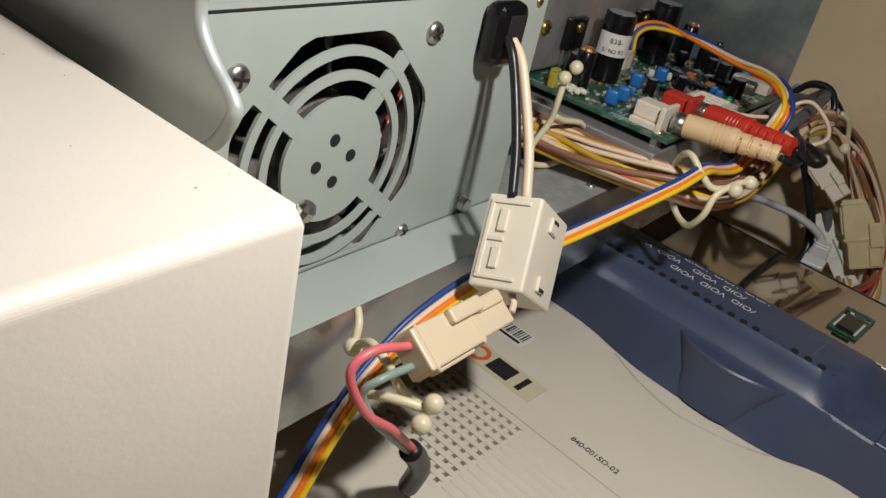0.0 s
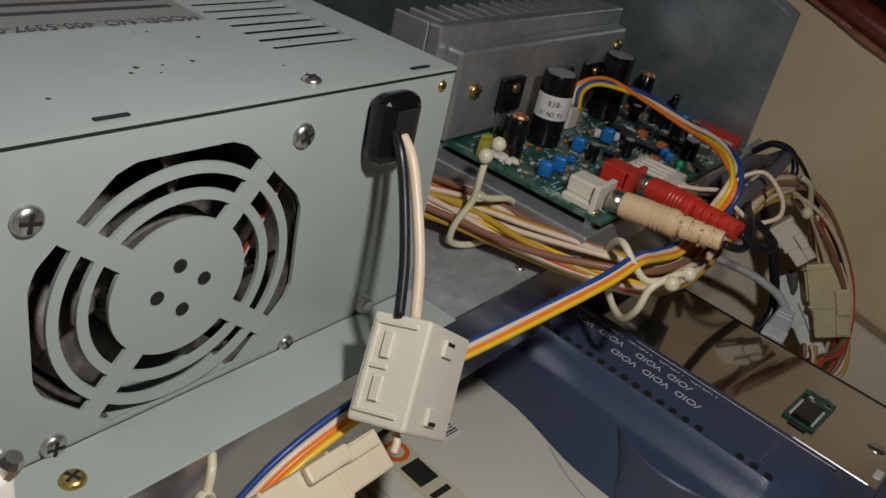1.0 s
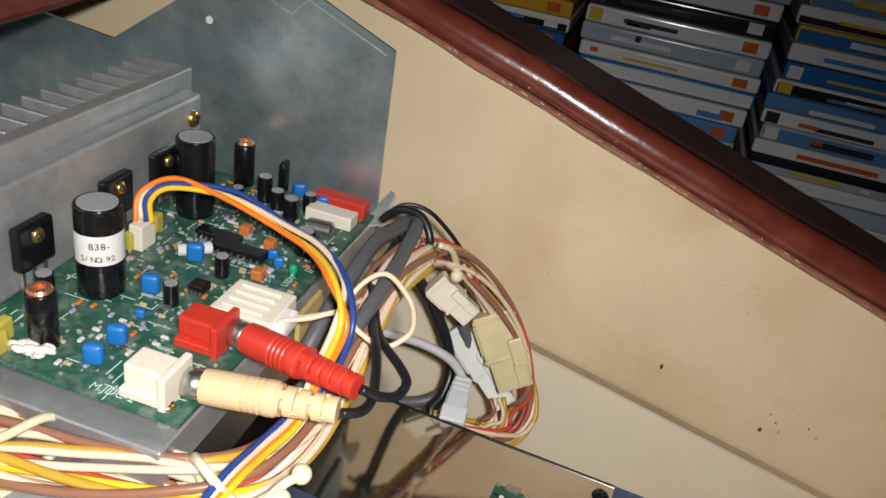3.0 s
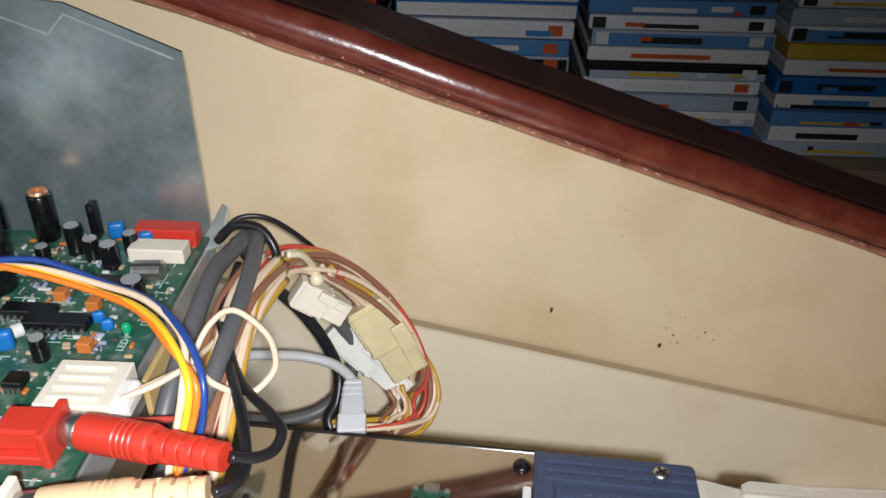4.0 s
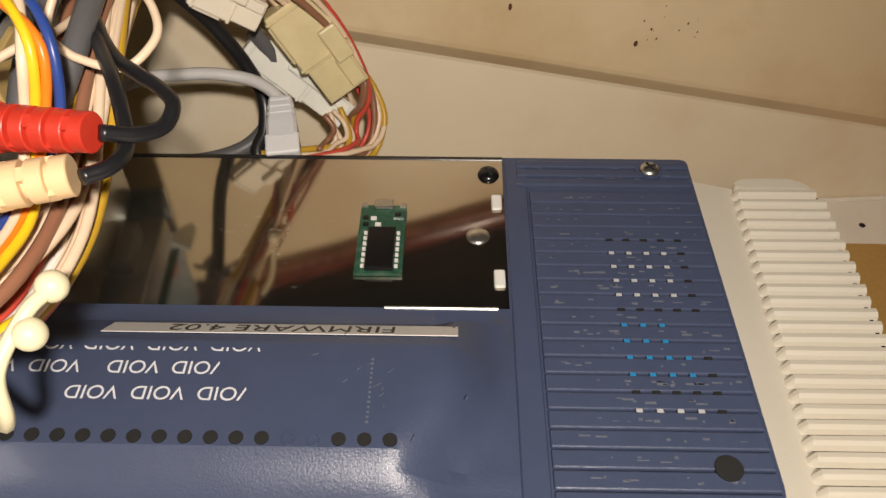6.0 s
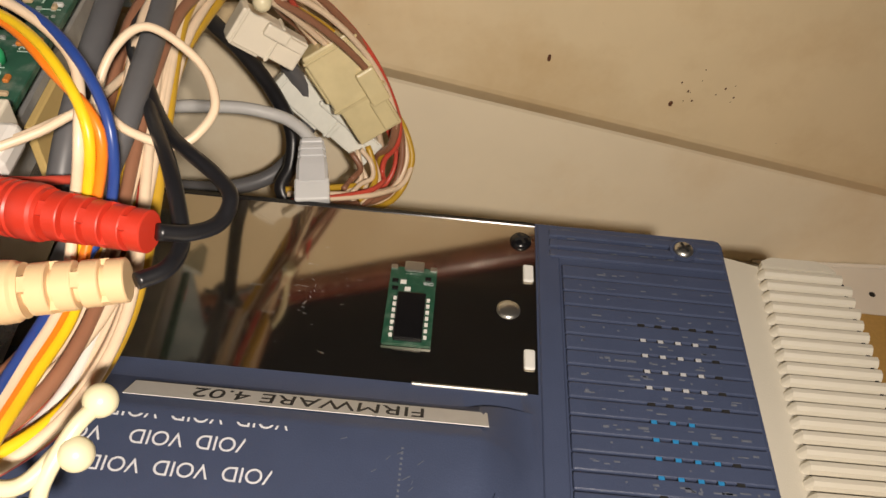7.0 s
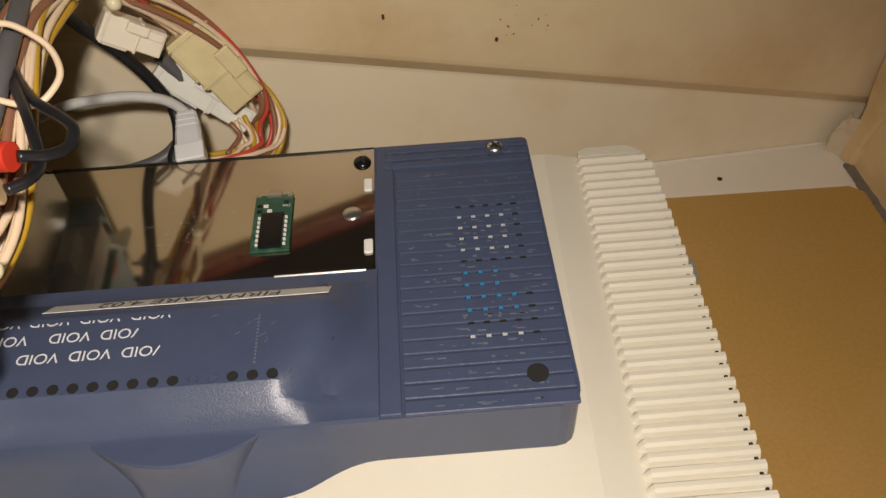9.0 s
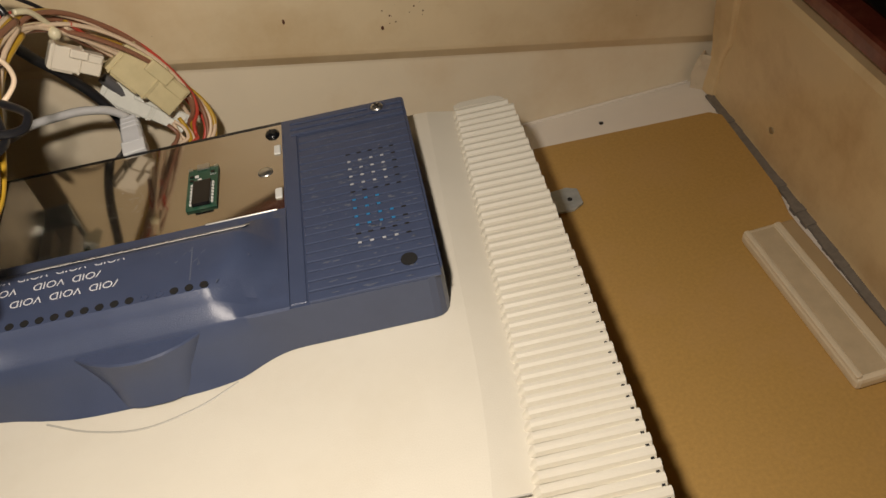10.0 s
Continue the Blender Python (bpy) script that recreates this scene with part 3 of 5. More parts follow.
    rows.append([bm.verts.new(nm(-0.1225 + w * t, -0.1288 + (v1 + 0.1288) * (1 - abs(t) ** (2.0 if z > 0.11 else 3.5)), z)) for t in span(-1, 1, 25)])
for a, b in zip(rows, rows[1:]):
    for k in range(24):
        bm.faces.new((a[k], a[k + 1], b[k + 1], b[k]))
bm.faces.new(rows[0]), bm.faces.new(rows[-1])
bmesh.ops.recalc_face_normals(bm, faces=bm.faces)
part("thumb_tab", bm, NAVY, unit, smooth=True, sharp=30)
part("case_seam", tube([nm(u, v, 0.0881) for u, v in ((-0.168, -0.1385), (-0.150, -0.1465), (-0.128, -0.1510), (-0.106, -0.1465), (-0.090, -0.1385))], 0.0005, 6, 8), M["case_grey"], case)

# mirror cover with its clips, screws and a small exposed board
MIR = M["mirror"]
cover = part("cover_plate", box(-0.235, -0.0622, -0.0672, -0.0008, 0.1090, 0.1118, 0.0003, 1, m=NM), MIR, unit, "mirror-finish steel cover with scratches")
part("back_rim", box(-0.235, -0.0622, -0.0012, 0.0008, 0.0885, 0.1121, 0.0003, 1, m=NM), M["black_plastic"], unit)
part("front_edge", box(-0.098, -0.0655, -0.0682, -0.0672, 0.1112, 0.1136, 0.0003, 1, m=NM), STEEL, cover)
screw("cover_screw", nm(-0.0672, -0.0085, 0.1117), (0, 0, 1), 0.0036, M["black_plastic"], unit)
part("rivet", lathe([(0.0037, 0), (0.0037, 0.0002), (0.0028, 0.0008), (0.0008, 0.0010), (0.0003, 0.0010)], nm(-0.0710, -0.0375, 0.1117), (0, 0, 1), 18), STEEL, unit, smooth=True)
for v in (-0.0225, -0.0555):
    part("clip", box(-0.0665, -0.0632, v - 0.0035, v + 0.0035, 0.1117, 0.1128, 0.0006, m=NM), mat("clip_white", (0.70, 0.70, 0.66), 0.35), unit)
SCR = mat("scratch", (0.62, 0.60, 0.56), 0.5, metal=0.4)
bm = bmesh.new()
rng = random.Random(4)
for k in range(40):
    m2 = NM @ Matrix.Translation((-0.135 + rng.gauss(0, 0.012), -0.037 + rng.gauss(0, 0.008), 0)) @ Matrix.Rotation(rng.gauss(-0.05, 0.08), 4, "Z")
    L = rng.choice((0.0002, 0.0003, 0.0005, 0.0009, 0.0020))
    box(-L, L, -0.000025, 0.000025, 0.11175, 0.11184, into=bm, m=m2)
for k in range(7):
    m2 = NM @ Matrix.Translation((-0.131 + 0.0012 * math.sin(k), -0.033 - 0.0022 * k, 0)) @ Matrix.Rotation(rng.uniform(0, 3), 4, "Z")
    box(-0.0005, 0.0005, -0.00006, 0.00006, 0.11175, 0.11185, into=bm, m=m2)
part("scratch", bm, SCR, cover)
mcu = part("small_board", box(-0.1078, -0.0935, -0.0548, -0.0255, 0.1120, 0.1132, m=NM), mat("board_dark_green", (0.012, 0.065, 0.038), 0.3, vary=0.4, scale=500, stain_glare=(0.10, 0.16, 0.12), stain_glare_scale=400, stain_glare_amount=0.6), unit, "small green circuit board with a chip")
part("usb_socket", box(-0.1036, -0.0976, -0.0275, -0.0236, 0.1132, 0.1143, 0.0004, m=NM), STEEL, mcu)
for u in (-0.1068, -0.0946):
    part("solder_tab", box(u - 0.001, u + 0.001, -0.0265, -0.0250, 0.1132, 0.1136, m=NM), STEEL, mcu)
chip = part("chip", box(-0.1046, -0.0962, -0.0540, -0.0370, 0.1132, 0.1152, 0.0003, m=NM), M["black_plastic"], mcu)
pin = mesh_of("pin", box(-0.0005, 0.0005, -0.00035, 0.00035, 0, 0.0010), PAPER)
for k in range(7):
    for u in (-0.1054, -0.0954):
        piece("pin", pin, mcu, nm(u, -0.0385 - 0.0023 * k, 0.1132), NQ)
for k, (u, v) in enumerate(((-0.1060, -0.0315), (-0.1035, -0.0318), (-0.1058, -0.0345), (-0.1020, -0.0345), (-0.0960, -0.0300))):
    part("resistor", box(u - 0.0009, u + 0.0009, v - 0.0006, v + 0.0006, 0.1132, 0.1138, m=NM), PAPER if k % 2 else M["black_plastic"], mcu)
lettering("board_mark", "CN6", 0.0016, WHITE_INK, mcu, nm(-0.0942, -0.0312, 0.1133), *back)

# ---- metal shelf ----
GALV = M["galvanised"]
shelf = thing("shelf", (-0.2, 0.25, 0.1), "galvanised steel shelf over the game board", "shelf")
part("shelf_top", box(-0.335, -0.1262, 0.0885, 0.477, 0.1555, 0.158, 0.0004, 1), GALV, shelf)
part("front_flange", box(-0.1275, -0.1258, 0.0885, 0.477, 0.122, 0.1579, 0.0004, 1), M["bright_steel"], shelf)
part("paint_plate", box(-0.1465, -0.1243, 0.0982, 0.2525, 0.1589, 0.1598, 0.0003, 1), M["psu_paint"], shelf, "pale green painted front edge")
SP = M["panel_steel"]
bm = bmesh.new()
out = [(-0.325, 0.158), (-0.114, 0.158), (-0.115, 0.257), (-0.155, 0.2735), (-0.190, 0.2760), (-0.250, 0.2320), (-0.302, 0.2370), (-0.325, 0.2400)]
for y in (0.480, 0.4815):
    bm.faces.new([bm.verts.new((x, y, z)) for x, z in out])
bm.verts.ensure_lookup_table()
for k in range(8):
    bm.faces.new((bm.verts[k], bm.verts[(k + 1) % 8], bm.verts[8 + (k + 1) % 8], bm.verts[8 + k]))
part("side_panel", bm, SP, shelf, "dull galvanised side panel with a clipped corner")
bm = bmesh.new()
for (x0, z0), (x1, z1) in (((-0.1185, 0.2545), (-0.155, 0.2695)), ((-0.155, 0.2695), (-0.162, 0.262)), ((-0.162, 0.262), (-0.205, 0.278))):
    pts = [(x0, 0.4798, z0), (x1, 0.4798, z1)]
    tube([pts[0], ((x0 + x1) / 2, 0.4797, (z0 + z1) / 2), pts[1]], 0.0005, 6, 3, into=bm)
part("panel_fold", bm, GALV, shelf)
back_panel = part("back_panel", box(-0.3265, -0.325, 0.10, 0.480, 0.158, 0.24), SP, shelf)
part("panel_flange", box(-0.3245, -0.312, 0.4790, 0.4798, 0.158, 0.238), SP, shelf)
for x, z in ((-0.319, 0.221), (-0.321, 0.206), (-0.200, 0.2515), (-0.280, 0.193)):
    part("panel_hole", lathe([(0.0017, 0), (0.0017, 0.0004), (0.0010, 0.0004)], (x, 0.4790, z), (0, -1, 0), 14), PAPER, shelf)
screw("shelf_screw", (-0.136, 0.245, 0.158), (0, 0, 1), 0.0030, BRASS, shelf)
screw("shelf_screw", (-0.133, 0.305, 0.158), (0, 0, 1), 0.0022, STEEL, shelf)
screw("shelf_screw", (-0.136, 0.121, 0.1598), (0, 0, 1), 0.0032, BRASS, shelf)

# ---- power supply ----
PX = -0.147
PG = M["psu_paint"]
psu = thing("power_supply", (-0.22, 0.18, 0.159), "pale grey-green steel power supply with a round fan grille", "power supply")
Y0, Y1, Z0, Z1 = 0.100, 0.252, 0.1594, 0.243
bm = box(-0.30, -0.1485, Y1 - 0.001, Y1, Z0, Z1 - 0.001)
box(-0.30, -0.1485, Y0, Y0 + 0.001, Z0, Z1 - 0.001, into=bm)
box(-0.30, -0.1485, Y0 + 0.001, Y1 - 0.001, Z0, Z0 + 0.001, into=bm)
box(-0.30, -0.299, Y0 + 0.001, Y1 - 0.001, Z0 + 0.001, Z1 - 0.001, into=bm)
part("housing", bm, PG, psu)
# top sheet with slots
SX = [-0.1775 - 0.0066 * k for k in range(13)]
xe = SX[-1] - 0.0016
for x0, x1, y0, y1 in ((SX[0] + 0.0016, PX, Y0, Y1 + 0.0004), (-0.3005, xe, Y0, Y1 + 0.0004), (xe, SX[0] + 0.0016, Y0, 0.204), (xe, SX[0] + 0.0016, 0.238, Y1 + 0.0004)):
    part("top_cover", box(x0, x1, y0, y1, Z1 - 0.001, Z1), PG, psu)
for a, b in zip(SX, SX[1:]):
    part("slot_bar", box(b + 0.0021, a - 0.0021, 0.204, 0.238, Z1 - 0.001, Z1), PG, psu)
# added black sheet under the slots, standing in for the shade inside
part("inner_shade", box(-0.29, -0.160, 0.190, 0.248, Z1 - 0.0125, Z1 - 0.0115), M["dark_void"], psu)
part("cover_seam", box(PX - 0.0004, PX + 0.0003, Y0, Y1, Z1 - 0.0016, Z1 - 0.0011), M["dark_void"], psu)

# front panel with an eight-cornered opening
FY, FZ = 0.156, 0.1955
n = 96
bm = bmesh.new()


def hole_r(a):
    k = (math.degrees(a) + 22.5) % 45 - 22.5
    return min(0.0398, 0.0378 / math.cos(radians(k)))


def rect_hit(a):
    cy, cz = math.cos(a), math.sin(a)
    ts = []
    if abs(cy) > 1e-9:
        ts.append(((Y1 if cy > 0 else Y0) - FY) / cy)
    if abs(cz) > 1e-9:
        ts.append(((Z1 - 0.0018 if cz > 0 else Z0) - FZ) / cz)
    return min(ts)


corner_angles = [math.atan2(z - FZ, y - FY) % (2 * math.pi) for y in (Y0, Y1) for z in (Z0, Z1 - 0.0018)]
angles = sorted([2 * math.pi * k / n for k in range(n)] + corner_angles)
loops = []
for x, which in ((PX, hole_r), (PX, rect_hit), (PX - 0.0012, rect_hit), (PX - 0.0012, hole_r)):
    loops.append([bm.verts.new((x, FY + min(which(a), rect_hit(a) - (0 if which is rect_hit else 0.0008)) * math.cos(a), FZ + min(which(a), rect_hit(a) - (0 if which is rect_hit else 0.0008)) * math.sin(a))) for a in angles])
for a, b in zip(loops, loops[1:] + loops[:1]):
    for k in range(len(a)):
        bm.faces.new((a[k], a[(k + 1) % len(a)], b[(k + 1) % len(a)], b[k]))
part("front_panel", bm, PG, psu)


def flat_ring(r0, r1):
    bm = bmesh.new()
    n = 72
    L = [[bm.verts.new((x, FY + r * math.cos(2 * math.pi * k / n), FZ + r * math.sin(2 * math.pi * k / n))) for k in range(n)] for x, r in ((PX, r0), (PX, r1), (PX - 0.0012, r1), (PX - 0.0012, r0))]
    for a, b in zip(L, L[1:] + L[:1]):
        for k in range(n):
            bm.faces.new((a[k], a[(k + 1) % n], b[(k + 1) % n], b[k]))
    return bm


part("grille_ring", flat_ring(0.0315, 0.0343), PG, psu)
part("grille_ring", flat_ring(0.0245, 0.0273), PG, psu)
hub = part("grille_hub", lathe([(0.0195, 0), (0.0195, 0.0012)], (PX - 0.0012, FY, FZ), (1, 0, 0), 64), PG, psu)
for k in range(4):
    a = radians(5 + 45 + 90 * k)
    m = Matrix.Translation((PX - 0.0001, FY, FZ)) @ Matrix.Rotation(a, 4, "X")
    part("grille_spoke", box(-0.0011, 0.0, 0.018, 0.0400, -0.0030, 0.0030, m=m), PG, psu)
    b = radians(5 + 90 * k)
    part("hub_hole", lathe([(0.0019, 0), (0.0019, 0.0003)], (PX, FY + 0.0068 * math.cos(b), FZ + 0.0068 * math.sin(b)), (1, 0, 0), 16), M["dark_void"], hub)
# fan behind the grille
FANM = mat("dusty_black", (0.10, 0.09, 0.08), 0.55, vary=0.5, scale=250, bump=0.3, bump_scale=900, stain_glare=(0.42, 0.37, 0.31), stain_glare_scale=160)
fan = part("fan_rotor", lathe([(0.0185, 0), (0.0185, 0.016), (0.016, 0.019), (0.001, 0.019)], (PX - 0.026, FY, FZ), (1, 0, 0), 32), FANM, psu, "dusty black fan")
for k in range(7):
    a0 = 2 * math.pi * k / 7
    bm = grid(span(0.018, 0.0375, 5), span(0, 1, 5), lambda r, s: (PX - 0.024 + 0.017 * s, FY + r * math.cos(a0 + 0.62 * s + (r - 0.018) * 9), FZ + r * math.sin(a0 + 0.62 * s + (r - 0.018) * 9)))
    bl = part("fan_blade", bm, FANM, fan, smooth=True)
    mo = bl.modifiers.new("thickness", "SOLIDIFY")
    mo.thickness = 0.0012
bm = bmesh.new()
nn = 48
L = [[bm.verts.new((x, FY + r * math.cos(2 * math.pi * k / nn), FZ + r * math.sin(2 * math.pi * k / nn))) for k in range(nn)] for x, r in ((PX - 0.0025, 0.0395), (PX - 0.028, 0.0395), (PX - 0.028, 0.042), (PX - 0.0025, 0.042))]
for a, b in zip(L, L[1:] + L[:1]):
    for k in range(nn):
        bm.faces.new((a[k], a[(k + 1) % nn], b[(k + 1) % nn], b[k]))
part("fan_frame", bm, FANM, psu)
part("fan_bar", box(PX - 0.034, PX - 0.029, FY - 0.04, FY + 0.04, FZ - 0.004, FZ + 0.004), FANM, psu)
for k, c in enumerate(((0.32, 0.03, 0.02), (0.5, 0.46, 0.42))):
    part("fan_lead", tube([(PX - 0.006, 0.173 + 0.001 * k, 0.183), (PX - 0.005, 0.180 + 0.001 * k, 0.198), (PX - 0.006, 0.190 + 0.001 * k, 0.214)], 0.0006, 6), mat("lead_%d" % k, c, 0.4), psu)

for y, z, r in ((0.119, 0.2255, 0.0036), (0.191, 0.231, 0.0036), (0.1945, 0.1605, 0.0030), (0.122, 0.162, 0.0034)):
    screw("fan_screw", (PX, y, z), (1, 0, 0), r, STEEL, psu, 0.3 + y * 9)
nut = part("hex_screw", lathe([(0.0038, 0), (0.0038, 0.0006), (0.0030, 0.0007), (0.0030, 0.0032), (0.0024, 0.0036), (0.001, 0.0036)], (PX, 0.2265, 0.1635), (1, 0, 0), 6), STEEL, psu)
screw("edge_screw", (PX, 0.2465, 0.2375), (1, 0, 0), 0.0018, BRASS, psu)
screw("top_screw", (-0.1525, 0.197, Z1), (0, 0, 1), 0.0028, STEEL, psu)
for x, y in ((-0.150, 0.238), (-0.150, 0.139)):
    part("cover_slot", box(x - 0.0006, x + 0.0006, y - 0.004, y + 0.004, Z1 + 0.0001, Z1 + 0.0005), M["dark_void"], psu)
SPOT = mat("rust_spot", (0.05, 0.035, 0.02), 0.8)
bm = bmesh.new()
rng = random.Random(7)
for k in range(16):
    x, y = rng.uniform(-0.20, -0.155), rng.uniform(0.11, 0.235)
    lathe([(rng.uniform(0.0003, 0.0009), 0), (0.0002, 0.00012)], (x, y, Z1 + 0.00005), (0, 0, 1), 6, into=bm)
sc = part("rust_spots", bm, SPOT, psu)
sc["kind"] = "stuff"
rating = part("rating_label", box(-0.262, -0.2035, 0.112, 0.2005, Z1 + 0.00005, Z1 + 0.0003), mat("grey_label", (0.22, 0.22, 0.20), 0.35, vary=0.05), psu, "grey rating label")
lettering("rating_text", "MODEL NO. 400-5397-01", 0.0056, INK, rating, (-0.2065, 0.1985, Z1 + 0.00032), (0, -1, 0), (1, 0, 0))
for k in range(4):
    part("print_line", box(-0.2170 - 0.007 * k, -0.2145 - 0.007 * k, 0.145 - 0.004 * (k % 2), 0.197, Z1 + 0.0003, Z1 + 0.00036), INK, rating)

# cord bushing
bm = box(PX, PX + 0.0090, 0.2130, 0.2295, 0.2190, 0.2405, 0.0040, 3)
bushing = part("cord_bushing", bm, M["black_plastic"], psu, "black plastic cord bushing")
part("bushing_recess", box(PX + 0.0088, PX + 0.0093, 0.2172, 0.2255, 0.2230, 0.2370, 0.0002, 1), M["dark_void"], bushing)

# ---- steel cover box beside the power supply, and the bracket on it ----
cover_box = thing("cover_box", (-0.19, -0.05, 0.10), "cream painted folded steel box with a bare notched corner", "steel box")
bm = box(-0.30, -0.0855, -0.22, 0.0880, 0.150, 0.2285, 0.0034, 10)
part("box_shell", bm, M["white_paint"], cover_box)
part("corner_notch", lathe([(0.0016, 0), (0.0018, 0.002), (0.0012, 0.003)], (-0.0872, 0.0866, 0.2262), (0.3, 0.3, 0.9), 10), STEEL, cover_box)
bm = bmesh.new()
rng = random.Random(11)
for k in range(14):
    lathe([(rng.uniform(0.00008, 0.00025), 0), (0.00005, 0.0001)], (rng.uniform(-0.22, -0.10), rng.uniform(0.02, 0.085), 0.2285), (0, 0, 1), 6, into=bm)
part("dirt_specks", bm, SPOT, cover_box)
GALV_B = mat("bracket_steel", (0.54, 0.59, 0.57), 0.4, metal=0.35, vary=0.18, scale=120, bump=0.1, bump_scale=200, stain_glare=(0.42, 0.47, 0.46), stain_glare_scale=60)
out = [(-0.30, 0.2290), (-0.130, 0.2190), (-0.1245, 0.2225), (-0.1195, 0.2300), (-0.1200, 0.2335), (-0.1265, 0.2385), (-0.1310, 0.2440), (-0.1318, 0.2500), (-0.1280, 0.2570), (-0.1260, 0.2650), (-0.30, 0.2650)]
bm = bmesh.new()
for y in (0.0955, 0.0973):
    bm.faces.new([bm.verts.new((x, y, z)) for x, z in out])
bm.verts.ensure_lookup_table()
for k in range(len(out)):
    bm.faces.new((bm.verts[k], bm.verts[(k + 1) % len(out)], bm.verts[len(out) + (k + 1) % len(out)], bm.verts[len(out) + k]))
brk = thing("bracket", (-0.2, 0.096, 0.22), "galvanised steel bracket with a rounded hooked end", "bracket")
part("plate", bm, GALV_B, brk)
part("rolled_edge", tube([(x, 0.0966, z) for x, z in out[1:-1]], 0.0017, 8, 6), GALV_B, brk, smooth=True)

# wooden edge of the opening and the white board above it
bm = box(-0.285, -0.2545, -0.3, 0.519, 0.2432, 0.2600, 0.0035, 3)
for v in bm.verts:
    v.co.z += 0.030 * (v.co.y - 0.3)
solo("trim_west", bm, M["red_wood"], (-0.27, 0.1, 0.245), "glossy red-brown wooden edge over the shelf", "trim", kind="structure")
solo("white_board", box(-0.274, -0.264, -0.3, 0.362, 0.2605, 0.50, 0.001), mat("board_white", (0.85, 0.86, 0.90), 0.6, vary=0.02), (-0.269, 0.0, 0.2605), "plain white board standing on the wooden edge", "board")

# ---- amplifier ----
AL = M["aluminium"]
BLK = M["black_plastic"]
amp = thing("amplifier", (-0.16, 0.39, 0.159), "audio amplifier board with finned heat sink, standing on the shelf", "amplifier")
tray = part("tray", box(-0.204, -0.1135, 0.3125, 0.472, 0.166, 0.180, 0.0006, 1), AL, amp)
pcb = part("circuit_board", box(-0.2015, -0.1120, 0.3195, 0.471, 0.1838, 0.1858, 0.0002, 1), M["pcb_green"], amp, "green circuit board")
for x, y in ((-0.119, 0.3245), (-0.198, 0.3245), (-0.119, 0.466)):
    part("standoff", lathe([(0.0028, 0), (0.0028, 0.0060)], (x, y, 0.179), (0, 0, 1), 6), STEEL, amp)
    screw("board_screw", (x, y, 0.1858), (0, 0, 1), 0.0026, BRASS, amp)
for x, y in ((-0.150, 0.3165), (-0.185, 0.3165)):
    part("tray_foot", box(x - 0.006, x + 0.006, y - 0.003, y + 0.003, 0.1582, 0.166), AL, amp)
for x in (-0.195, -0.125):
    part("tray_foot", box(x - 0.005, x + 0.005, 0.44, 0.46, 0.1582, 0.166), AL, amp)
sink = part("heat_sink", box(-0.204, -0.1975, 0.3075, 0.462, 0.1595, 0.2350, 0.0008, 2), AL, amp, "dull grey aluminium heat sink")
fin = mesh_of("fin", box(-0.0030, 0.0160, -0.0012, 0.0012, -0.037, 0.0375, 0.0004, 1), AL)
for k in range(17):
    piece("fin", fin, sink, (-0.2205, 0.3087 + 0.00953 * k, 0.197))
part("sink_step", box(-0.1976, -0.1890, 0.3130, 0.4560, 0.1875, 0.2275, 0.0018, 2), AL, sink)
for y in (0.353, 0.395, 0.425):
    tr = part("power_transistor", box(-0.1890, -0.1848, y - 0.0078, y + 0.0078, 0.1972, 0.2130, 0.0010, 2), BLK, amp)
    screw("screw", (-0.1848, y, 0.2085), (1, 0, 0), 0.0026, BRASS, tr)
    bm = bmesh.new()
    for k in (-1, 0, 1):
        box(-0.1880, -0.1868, y + 0.005 * k - 0.0005, y + 0.005 * k + 0.0005, 0.1858, 0.1974, into=bm)
    part("leads", bm, STEEL, tr)
for y, z in ((0.3275, 0.2090), (0.4490, 0.2180)):
    screw("sink_screw", (-0.1889, y, z), (1, 0, 0), 0.0037, BRASS, amp)
CU = mat("copper", (0.88, 0.42, 0.22), 0.3, metal=0.9, vary=0.2, scale=500)
BLUE = mat("blue_capacitor", (0.015, 0.14, 0.42), 0.4, vary=0.15, scale=200)
YEL = mat("yellow_capacitor", (0.42, 0.36, 0.05), 0.35, vary=0.15, scale=200)
CONN = M["connector"]
CANTOP = mat("can_top", (0.42, 0.42, 0.43), 0.4, metal=0.4, vary=0.1)
TOP = 0.1858


def can(x, y, r, h, label=None):
    c = part("capacitor", lathe([(r * 0.97, 0), (r, 0.001), (r, h - 0.0022), (r * 0.95, h - 0.0012), (r, h - 0.0006), (r * 0.93, h), (r * 0.85, h - 0.0003)], (x, y, TOP), (0, 0, 1), 28), BLK, amp, smooth=True)
    part("can_top", lathe([(r * 0.84, 0), (r * 0.84, 0.0004)], (x, y, TOP + h - 0.0003), (0, 0, 1), 24), CANTOP, c)
    if label:
        bm = bmesh.new()
        n = 20
        rows = [[bm.verts.new((x + (r + 0.00025) * math.cos(a), y + (r + 0.00025) * math.sin(a), z)) for a in span(-2.25, 0.75, n)] for z in (TOP + 0.0135, TOP + 0.0245)]
        for k in range(n - 1):
            bm.faces.new((rows[0][k], rows[0][k + 1], rows[1][k + 1], rows[1][k]))
        lb = part("paper_label", bm, PAPER, c, "white printed paper label", smooth=True)
        for j, (txt, z) in enumerate((("838-", 0.0198), ("S/NO.92", 0.0152))):
            for k, ch in enumerate(txt):
                a = -1.25 + (0.23 if not j else 0.20) * k - (0.45 if j else 0.1)
                o = Vector((x + (r + 0.0004) * math.cos(a), y + (r + 0.0004) * math.sin(a), TOP + z))
                if ch != " ":
                    lettering("label_text", ch, 0.0034 if not j else 0.0028, INK, lb, o, (-math.sin(a), math.cos(a), 0), (0, 0, 1))
    return c


